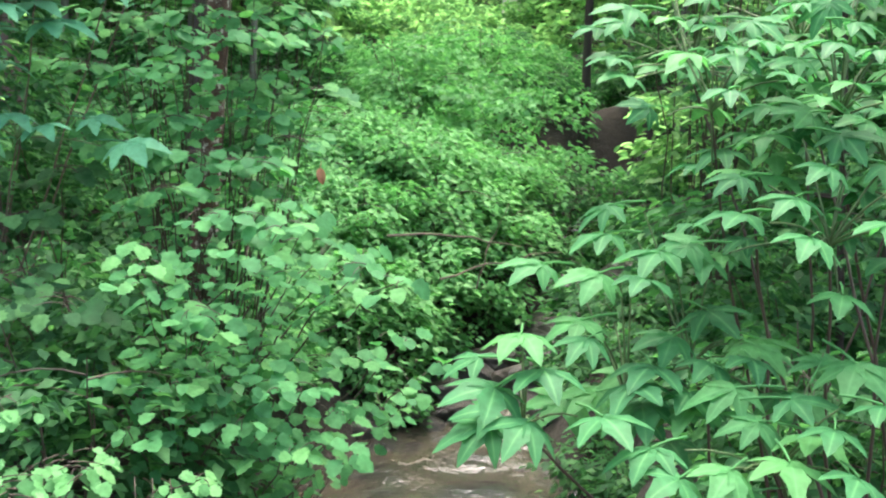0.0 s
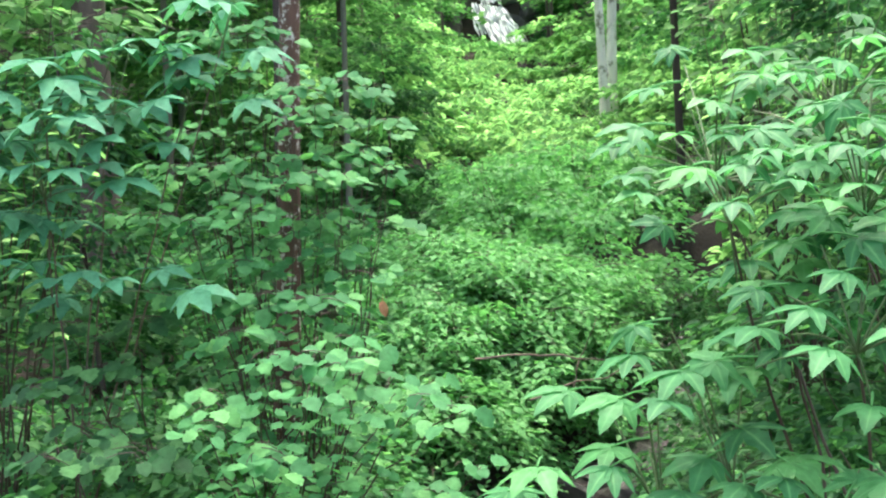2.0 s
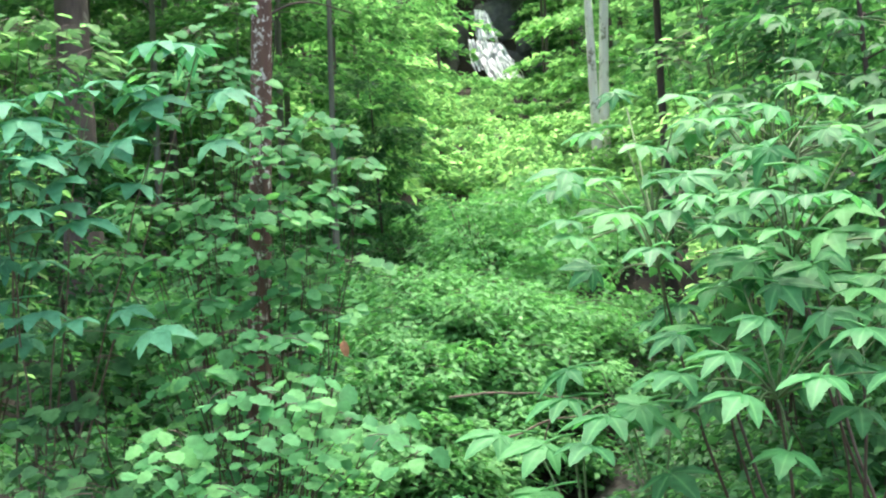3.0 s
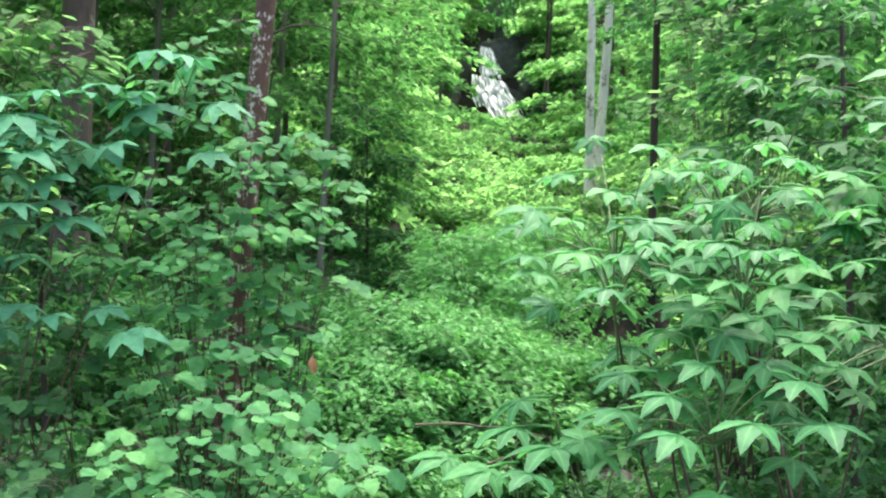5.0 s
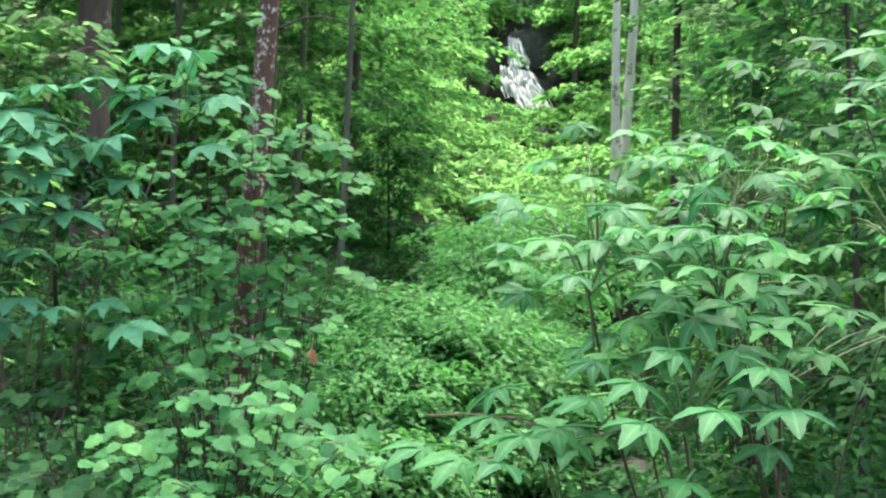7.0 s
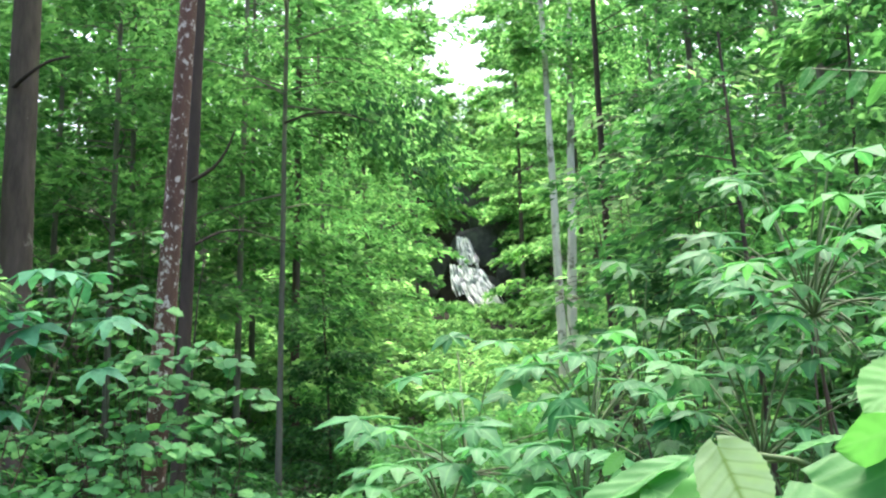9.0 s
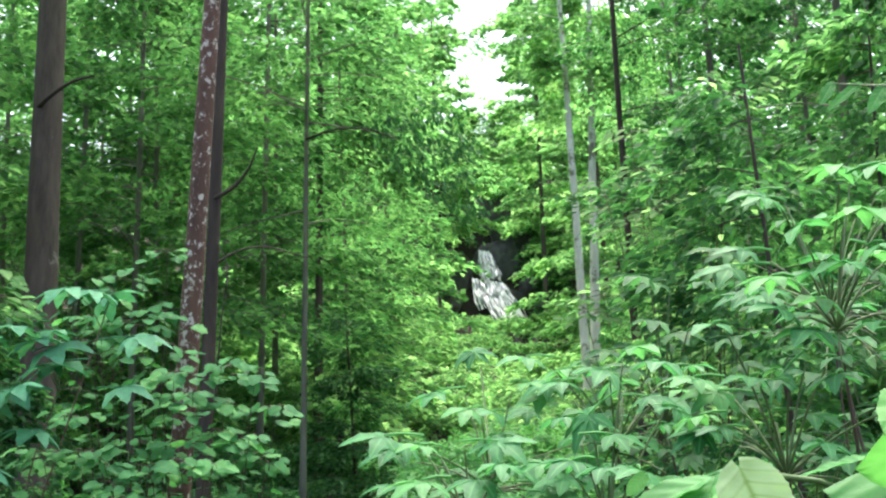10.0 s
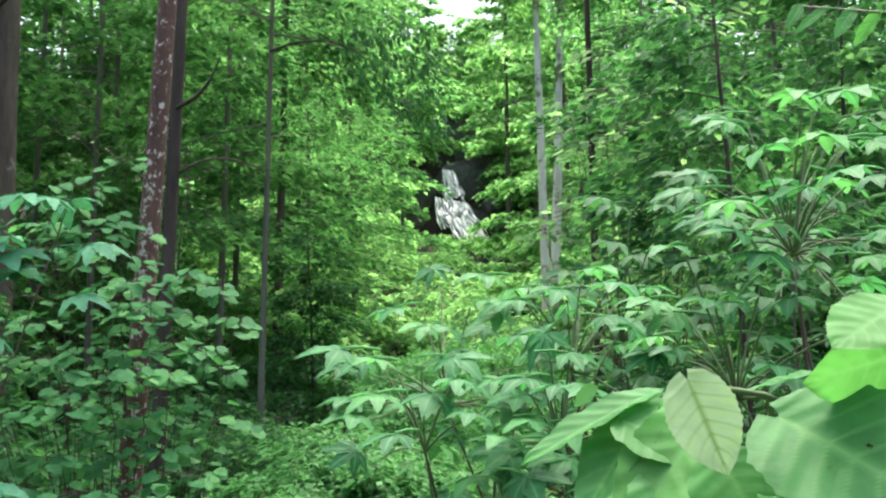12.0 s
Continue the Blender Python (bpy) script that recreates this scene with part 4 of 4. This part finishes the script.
mounds("undergrowth_plant", "leafy plants beside the brook, coloured darker for shade", dots(18, 1.8, 5.5, 5, 13, 5, 0.8), 1.0, 0.8, 44, 75, 0.1, SHADE, "plants beside the brook", KITE)
thicket("fresh green bushes up the valley", dots(40, -7, 9, 20, 52, 6, 1.7, 0.6, (-2.3, 3.7)), 2.0, 1.7, 40, 30, 0.22, LIT_CANOPY)
thicket("low fresh greenery along the valley bottom", dots(30, -0.9, 2.4, 19, 52, 16, 0.95, 0.2), 0.5, 1.1, 28, 34, 0.16, LIT_CANOPY)
thicket("low fresh greenery along the valley bottom", dots(36, -0.9, 2.6, 20, 49, 17, 0.8, 0.02) + [(2.4, 52.5), (3.0, 51.5), (2.7, 50), (3.4, 53), (1.9, 51), (3.6, 50), (3.1, 48.5), (2.2, 49.4), (1.2, 53.0), (0.5, 52.4), (1.9, 53.0), (1.5, 51.8)], 0.42, 1.0, 26, 34, 0.17, LIT_CANOPY)
thicket("shaded bushes on the far slope", dots(46, -17, -4, 12, 40, 7, 1.5), 1.7, 1.6, 30, 26, 0.2, CANOPY)
thicket("leafy bushes on the slope beyond the brook", dots(14, 5, 11, 9, 30, 8, 1.6), 1.7, 1.5, 42, 44, 0.15, SHADE)
thicket("bushes along the rim above the falls", dots(16, -9, 9, 59.5, 72, 9, 2.2, 0.6), 2.6, 2.2, 30, 28, 0.3, LIT_CANOPY)
thicket("bushes crowning the cliff", [(-1.2, 59.5), (0.2, 60.2), (1.4, 59.6), (2.6, 60), (-0.4, 61.5), (-2.6, 59.3), (1.0, 62)], 1.5, 1.5, 32, 40, 0.22, LIT_CANOPY)
thicket("small bushes clinging to the rock", [(3.4, 54.0), (3.8, 54.6), (3.0, 55.3), (-3.4, 56.5), (-4.6, 56.8), (-2.8, 57.4), (-3.8, 55.2), (-5.5, 57.2), (3.6, 55.9), (-2.6, 55.4), (4.8, 54.6), (-4, 56), (2.6, 58.7), (-1.4, 58.7), (3.9, 57.5)], 1.3, 1.2, 32, 50, 0.17, SHADE)
thicket("small green bushes rooted in the cliff", [(2.9, 56.4, 12.6), (3.9, 56.2, 11.4), (2.5, 56.6, 13.8), (3.6, 56.6, 13.4), (-1.9, 56.2, 12.2), (-2.2, 55.8, 10.6), (3.5, 55.6, 9.6), (-0.9, 57.2, 15.4), (1.9, 57.6, 15.8), (4.6, 56.2, 12.6),
                (2.3, 57.0, 12.3), (1.3, 57.3, 14.4), (3.3, 56.3, 10.9), (-1.3, 56.9, 13.6), (0.9, 57.9, 16.0), (2.8, 57.6, 14.4)], 0.9, 1.0, 28, 44, 0.19, CANOPY)
mounds("undergrowth_plant", "leafy plants hiding the brook, coloured darker for shade", [(1.8, 12.2), (2.3, 13.4), (1.5, 13.1), (2.7, 14.6), (2.0, 14.7), (3.1, 15.2), (1.3, 12.2), (2.6, 12.4)], 0.75, 0.7, 34, 70, 0.09, SHADE, "plants beside the brook", KITE)
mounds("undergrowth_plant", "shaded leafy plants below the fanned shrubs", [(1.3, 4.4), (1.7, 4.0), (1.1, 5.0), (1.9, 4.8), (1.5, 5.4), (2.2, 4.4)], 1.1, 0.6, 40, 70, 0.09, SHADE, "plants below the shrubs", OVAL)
thicket("low greenery on the bank below the falls", [(1.4, 34), (2.1, 34), (1.8, 36.4), (2.0, 36.4), (1.5, 38), (2.4, 38), (2.0, 40.4), (2.2, 40.4), (1.6, 42), (2.6, 42), (2.1, 44.4), (2.4, 44.4), (1.8, 46), (2.8, 46), (2.3, 48.4), (2.6, 48.4), (1.9, 50), (3.0, 50), (2.4, 52.4), (2.8, 52.4)], 0.55, 0.9, 26, 34, 0.17, LIT_CANOPY)
# saplings beside and beyond the brook
for (x, y), hgt, lf, mt, lab in [((2.1, 6.4), 4.6, 0.085, SHADE, "leafy sapling with broad layered leaves"), ((2.9, 5.6), 4.8, 0.085, SHADE, "leafy sapling with broad layered leaves"),
                                 ((2.3, 9.9), 3.8, 0.1, LIT_CANOPY, "light green sapling over the brook"), ((3.0, 8.0), 5.5, 0.11, CANOPY, "dark leafy sapling beside the brook"),
                                 ((-1.7, 17.5), 3.4, 0.1, SHADE, "slim sapling on the valley floor"),
                                 ((-3.3, 8.8), 3.6, 0.1, SHADE, "slim sapling in the shade")]:
    b, t = stand(x, y, hgt, rng.normal(0, 0.15, 2))
    tree("sapling", lab, b, t, 0.028, BARK_DARK, mt, 0.28 * hgt, hgt * 0.98, 1.25, 38, 150, lf, OVAL, "saplings", sides=7, single=False)

# ---- the falls ----


def waterfall():
    root = thing("waterfall", "white water fanning over dark stepped rock", "waterfall", at=(0.6, 56.6, 8.9))
    mat, nodes, links, bsdf = material("falling_water")
    strands = grain(nodes, links, 2.6, 6.0, (2.4, 1, 0.2), 0.7)
    tone = ramp(nodes, (0.28, (0.6, 0.62, 0.66)), (0.42, (0.93, 0.93, 0.94)))
    links.new(strands.outputs[0], tone.inputs[0])
    links.new(tone.outputs[0], bsdf.inputs["Base Color"])
    bsdf.inputs["Roughness"].default_value = 0.3
    bump(nodes, links, bsdf, strands.outputs[0], 0.35, 0.05)

    thin_sheet, tn, tl, tb = material("thin_falling_water")
    veil = grain(tn, tl, 2.2, 6.0, (2.4, 1, 0.2), 0.7)
    veil_tone = ramp(tn, (0.35, (0.12, 0.125, 0.135)), (0.6, (0.55, 0.57, 0.6)))
    tl.new(veil.outputs[0], veil_tone.inputs[0])
    tl.new(veil_tone.outputs[0], tb.inputs["Base Color"])
    tb.inputs["Roughness"].default_value = 0.25

    def strand(name, top, foot, wide, seed, mat=mat):
        """A narrow ribbon of water that leaps from ledge to ledge."""
        r = np.random.default_rng(seed)
        n = 22
        s = np.linspace(0, 1, n)
        p = np.array(top) * (1 - s[:, None]) + np.array(foot) * s[:, None]
        p[:, 0] += np.cumsum(r.normal(0, 0.022, n)) * np.sin(np.pi * s)
        p[:, 1] += 0.07 * (np.sin(s * 11 + seed) - 1)
        w = wide * (1 + 0.25 * np.sin(s * r.uniform(5, 11) + seed)) * np.interp(s, [0, 0.1, 0.85, 1], [0.5, 0.9, 1.2, 0.8])
        u = np.linspace(-0.5, 0.5, 5)
        v = np.empty((n, 5, 3))
        v[..., 0] = p[:, None, 0] + u[None] * w[:, None]
        v[..., 1] = p[:, None, 1] - 0.25 * w[:, None] * (1 - 4 * u[None] ** 2)
        v[..., 2] = p[:, None, 2]
        k, m = np.meshgrid(np.arange(n - 1), np.arange(4), indexing="ij")
        a = k * 5 + m
        f = np.stack([a, a + 1, a + 6, a + 5], -1).reshape(-1, 4)
        part_of(name, mesh_of(name, v.reshape(-1, 3) - np.array(root.location), f, mat, True), root)

    for k in range(3):
        u = k / 2
        strand("veil", (-0.15 + 0.35 * u, 57.12, 13.2), (0.05 + 0.65 * u, 56.62, 11.7), 0.32, k + 200, thin_sheet)
    for k in range(5):
        u = k / 4
        strand("veil", (-0.45 + 1.2 * u, 56.52, 11.7 - 0.2 * u), (-0.2 + 1.45 * u, 55.92, 10.3), 0.42, k + 210, thin_sheet)
        strand("veil", (0.05 + 1.3 * u, 55.92, 10.6 - 0.2 * u), (0.75 + 1.35 * u, 55.22, 8.9 - 0.3 * u), 0.42, k + 220, thin_sheet)
    r = np.random.default_rng(4)
    for k in range(14):
        u = k / 13
        strand("upper_strand", (-0.25 + 0.55 * u, 57.0, 13.3 - 0.3 * u * r.uniform(0, 1)), (-0.1 + 0.9 * u + r.normal(0, 0.08), 56.5, 11.9 - r.uniform(0, 0.5)), r.uniform(0.03, 0.08), k + 1)
    for k in range(20):
        u = k / 19
        strand("middle_strand", (-0.6 + 1.5 * u + r.normal(0, 0.06), 56.4, 11.75 - 0.3 * u), (-0.35 + 1.75 * u + r.normal(0, 0.08), 55.8, 10.5 - r.uniform(0, 0.5)), r.uniform(0.04, 0.1), k + 40)
    for k in range(26):
        u = k / 25
        strand("lower_strand", (-0.1 + 1.6 * u + r.normal(0, 0.06), 55.8, 10.7 - 0.3 * u), (0.6 + 1.65 * u + r.normal(0, 0.1), 55.1, 9.2 - 0.5 * u + r.normal(0, 0.15)), r.uniform(0.04, 0.09), k + 70)


waterfall()
for x, y, z, sx, sy, sz, k in [(3.1, 56.6, 9.6, 1.1, 0.9, 1.6, 1), (2.9, 57.3, 11.6, 1.2, 0.9, 1.0, 2), (1.6, 58.0, 13.6, 1.5, 0.8, 1.3, 3), (-1.8, 57.2, 12.2, 1.4, 0.9, 1.8, 4), (-2.4, 56.4, 10.2, 1.4, 1.0, 1.7, 5),
                               (0.6, 57.9, 12.6, 2.0, 0.7, 1.5, 6), (0.4, 58.6, 15.2, 1.6, 0.8, 1.4, 7), (0.6, 57.4, 10.2, 2.6, 0.8, 1.9, 8), (4.6, 57.2, 10.8, 1.4, 1.0, 2.3, 9), (2.5, 58.6, 15.4, 1.4, 0.8, 1.2, 10), (1.6, 54.7, 8.7, 0.5, 0.4, 0.45, 11)]:
    rk = tagged(new("cliff_rock", rock_mesh("cliff_rock", (sx, sy, sz), k, CLIFF)), "dark wet rock of the cliff by the falls", "rock", "rocks of the falls")
    rk.location = (x, y, z)

# ---- stones in the brook ----
for x, y, up, s, k in [(0.5, 10.1, 0.0, 0.3, 1), (1.1, 10.5, 0.02, 0.36, 2), (1.9, 10.9, 0.02, 0.38, 3), (2.3, 11.3, 0.05, 0.42, 4), (0.2, 9.7, 0.06, 0.3, 5), (0.75, 9.5, 0.04, 0.3, 6), (-0.35, 9.0, 0.02, 0.26, 7), (0.3, 9.1, -0.02, 0.2, 8), (0.05, 9.3, 0.0, 0.22, 21), (0.5, 9.9, 0.08, 0.26, 22), (0.62, 9.15, 0.0, 0.2, 23), (-0.1, 8.85, -0.05, 0.15, 24), (0.85, 10.2, 0.05, 0.3, 25),
                       (-0.75, 8.7, 0.0, 0.25, 9), (0.75, 8.9, -0.03, 0.22, 10), (0.0, 8.5, -0.09, 0.14, 11), (0.35, 8.2, -0.1, 0.13, 12), (-1.55, 7.0, -0.02, 0.3, 13), (-1.15, 6.15, 0.1, 0.26, 14), (0.5, 7.9, -0.1, 0.12, 15), (1.5, 10.4, -0.05, 0.24, 16),
                       (1.45, 10.7, 0.02, 0.42, 26), (2.2, 11.9, 0.05, 0.45, 27), (0.15, 8.95, -0.04, 0.2, 28), (2.7, 15.2, 0.0, 0.35, 17), (3.6, 16.9, 0.0, 0.3, 18), (5.0, 17.6, 0.0, 0.35, 19), (1.4, 11.4, 0.05, 0.4, 20)]:
    i = int(np.argmin(np.hypot(LINE[:, 0] - x, LINE[:, 1] - y)))
    rk = tagged(new("stone", rock_mesh("stone", (s * 1.2, s, s * 0.6), k + 30, ROCK)), "dark wet stone lying in the brook", "rock", "stones in the brook")
    rk.location = (x, y, LINE[i, 2] + up)
    rk.rotation_euler = (0, 0, k * 0.7)

# ---- near twig with broad leaves ----


def broad_leaf(width, droop, curl, holes=False):
    """A broad heart-shaped leaf, length 1, with a sunken midrib, raised tissue between the side veins and a wavy edge."""
    rows, cols = 61, 31
    s = np.linspace(0, 1, rows)[:, None]
    u = np.linspace(-1, 1, cols)[None]
    half = width / 2 * np.interp(s, [0, 0.05, 0.15, 0.35, 0.55, 0.75, 0.9, 1], [0.1, 0.5, 0.82, 1.0, 0.95, 0.68, 0.34, 0.0]) * (1 + 0.018 * np.sin(s * 95))
    x = s - 0.1 * np.abs(u) ** 1.5 * (1 - s) ** 3 + 0 * u
    y = half * u
    veins = 0.0035 * np.cos((s - 0.45 * np.abs(u) * 0.5) * 44)
    z = -droop * s**2 + curl * half * np.abs(u) + veins * np.clip(np.abs(u) * 3, 0, 1) + 0.012 * np.sin(s * 19 + u * 3) * np.abs(u) ** 2
    v = np.stack([x, y, z], -1).reshape(-1, 3)
    i, j = np.meshgrid(np.arange(rows - 1), np.arange(cols - 1), indexing="ij")
    a = (i * cols + j).ravel()
    f = np.stack([a, a + cols, a + cols + 1, a + 1], -1)
    if holes:
        f = f[[not (x0 <= k // (cols - 1) <= x1 and y0 <= k % (cols - 1) <= y1) for k in range(len(f)) for x0, x1, y0, y1 in [(26, 27, 18, 18)]]]
        f = f[[k not in (700, 701, 1012) for k in range(len(f))]]
    return v, f


def vein_values():
    """How far each corner of a broad leaf lies on the midrib or a side vein."""
    s, u = np.meshgrid(np.linspace(0, 1, 61), np.linspace(-1, 1, 31), indexing="ij")
    side = np.clip(np.cos((s - 0.225 * np.abs(u)) * 44) - 0.75, 0, 1) * 2.6
    return np.clip(np.exp(-((u / 0.07) ** 2)) + side * (1 - 0.6 * np.abs(u)), 0, 1).astype(np.float32).ravel()


def broad_mesh(v, f, mat):
    me = mesh_of("leaf", v, f, mat, True)
    me.attributes.new("vein", "FLOAT", "POINT").data.foreach_set("value", vein_values())
    return me


def near_twig():
    root = thing("broad_leaved_twig", "near twig with broad fresh green heart-shaped leaves", "shrub", at=(0.95, 1.15, 0.0))
    o = np.array(root.location)
    for pts, r in [([(0.95, 1.15, -0.1), (0.9, 1.1, 0.8), (0.8, 1.0, 1.45), (0.69, 0.93, 1.66), (0.63, 0.9, 1.682), (0.575, 0.875, 1.69)], 0.003),
                   ([(0.9, 1.1, 0.8), (0.74, 1.1, 1.4), (0.6, 1.05, 1.63), (0.53, 1.0, 1.68)], 0.003),
                   ([(0.9, 1.1, 0.8), (0.92, 0.95, 1.5), (0.78, 0.88, 1.67), (0.72, 0.86, 1.75)], 0.003)]:
        part_of("stem", mesh_of("stem", *tube(np.array(pts) - o, np.linspace(r, 0.002, len(pts)), 6), STEM_GREEN, True), root)
    pale = leaf_material("pale_eaten_leaf", (0.25, 0.4, 0.17), (0.32, 0.47, 0.24), (0.4, 0.53, 0.3), 0.35, 0.3, True, (0.16, 0.26, 0.07))
    leaves = [  # foot, tip, upper side, width, droop, curl
        ((0.572, 0.86, 1.692), (0.592, 0.845, 1.634), (-0.2, -1, 0.35), 0.72, 0.05, 0.1),
        ((0.628, 0.86, 1.668), (0.705, 0.78, 1.618), (-0.25, -0.75, 0.9), 0.9, 0.12, 0.1),
        ((0.695, 0.83, 1.735), (0.645, 0.8, 1.712), (-0.2, -0.8, 0.8), 0.8, 0.1, 0.05),
        ((0.715, 0.86, 1.71), (0.642, 0.84, 1.685), (0.2, -0.9, -0.5), 0.75, 0.1, 0.1),
        ((0.566, 0.98, 1.683), (0.47, 0.96, 1.638), (-0.3, -0.35, 1), 0.36, 0.05, 0.3),
        ((0.575, 0.98, 1.68), (0.505, 0.93, 1.605), (-0.7, -0.7, 0.5), 0.5, 0.1, 0.3),
        ((0.545, 0.96, 1.665), (0.605, 0.93, 1.64), (0, -0.7, 1), 0.85, 0.1, 0.1),
        ((0.60, 0.94, 1.67), (0.53, 0.9, 1.59), (-0.6, -0.9, 0.4), 0.6, 0.1, 0.2),
        ((0.60, 0.9, 1.64), (0.63, 0.86, 1.575), (0, -1, 0.5), 0.9, 0.1, 0.1),
        ((0.66, 0.9, 1.695), (0.62, 0.93, 1.685), (0, -0.3, 1), 0.5, 0.05, 0.15),
        ((0.57, 0.93, 1.63), (0.585, 0.88, 1.57), (0.1, -1, 0.5), 0.95, 0.1, 0.1),
        ((0.70, 0.92, 1.69), (0.75, 0.85, 1.64), (0.1, -0.8, 0.8), 0.9, 0.1, 0.1),
        ((0.53, 1.0, 1.69), (0.515, 1.0, 1.675), (0, -0.8, 0.6), 0.6, 0.05, 0.1),
        ((0.64, 0.9, 1.63), (0.7, 0.85, 1.57), (0.0, -0.8, 0.8), 0.9, 0.1, 0.1),
    ]
    for n, (foot, tip, upper, w, dr, cu) in enumerate(leaves):
        a, b = np.array(foot), np.array(tip)
        ln = np.linalg.norm(b - a)
        v, f = scatter(broad_leaf(w, dr, cu, n == 1), np.array([a - o]), np.array([b - a]), np.array([upper], float), np.array([ln]))
        part_of("leaf", broad_mesh(v, f, pale if n == 0 else NEAR), root, "pale insect-eaten leaf" if n == 0 else "")


near_twig()


def hanging_twig():
    root = thing("hanging_twig", "thin twig with narrow yellow-green leaves hanging in", "shrub", at=(1.7, 2.2, gz(1.7, 2.2)))
    o = np.array(root.location)
    p = np.array([(1.7, 2.2, 0), (1.68, 2.2, 1.5), (1.5, 2.2, 2.25), (1.28, 2.2, 2.38), (1.07, 2.2, 2.4)])
    part_of("stem", mesh_of("stem", *tube(p - o, [0.01, 0.008, 0.005, 0.003, 0.0015], 6), STEM_GREEN, True), root)
    for n, s in enumerate(np.linspace(0.66, 1, 7)):
        q, d = along_path(p - o, np.array([s]))
        dirs = d[0] * rng.uniform(0.3, 1.1) + np.array([0, (n % 2 - 0.5) * 0.8, rng.uniform(-0.9, -0.25)])
        v, f = scatter(broad_leaf(0.36, 0.1, 0.15), q, dirs[None], np.array([[0.2, -0.8, 0.6]]), np.array([rng.uniform(0.055, 0.085)]))
        part_of("leaf", broad_mesh(v, f, NEAR), root)


hanging_twig()

# a dead leaf caught in the bush
dl = thing("dead_leaf", "curled orange-brown dead leaf caught in the undergrowth", "leaf", at=(-0.896, 5.8, 1.13))
v, f = scatter(broad_leaf(0.6, 0.3, 0.5), np.array([[0, 0, 0.05]]), np.array([[0.2, -0.1, -1.0]]), np.array([[0, -1.0, 0.1]]), np.array([0.075]))
part_of("blade", mesh_of("blade", v, f, DEAD, True), dl)
part_of("stalk", mesh_of("stalk", *tube([(0, 0, 0.05), (0.005, 0, 0.09)], [0.002, 0.001], 4), DEAD, True), dl)


def fallen_branch(points, radius):
    p = np.array(points)
    root = thing("fallen_branch", "thin dead branch lying across the plants", "branch", "dead branches", p[0])
    part_of("stick", mesh_of("stick", *tube(arc(p[0] - p[0], p[1] - p[0], 0.03, 9, 0.015), np.linspace(radius, radius * 0.4, 9), 6), STEM_PALE, True), root)


fallen_branch([(-0.5, 8.75, 0.5), (0.55, 8.9, 0.42)], 0.011)
fallen_branch([(-0.1, 8.6, 0.2), (0.9, 9.1, 0.36)], 0.009)
fallen_branch([(0.2, 8.8, 0.1), (0.45, 9.0, 0.75)], 0.007)
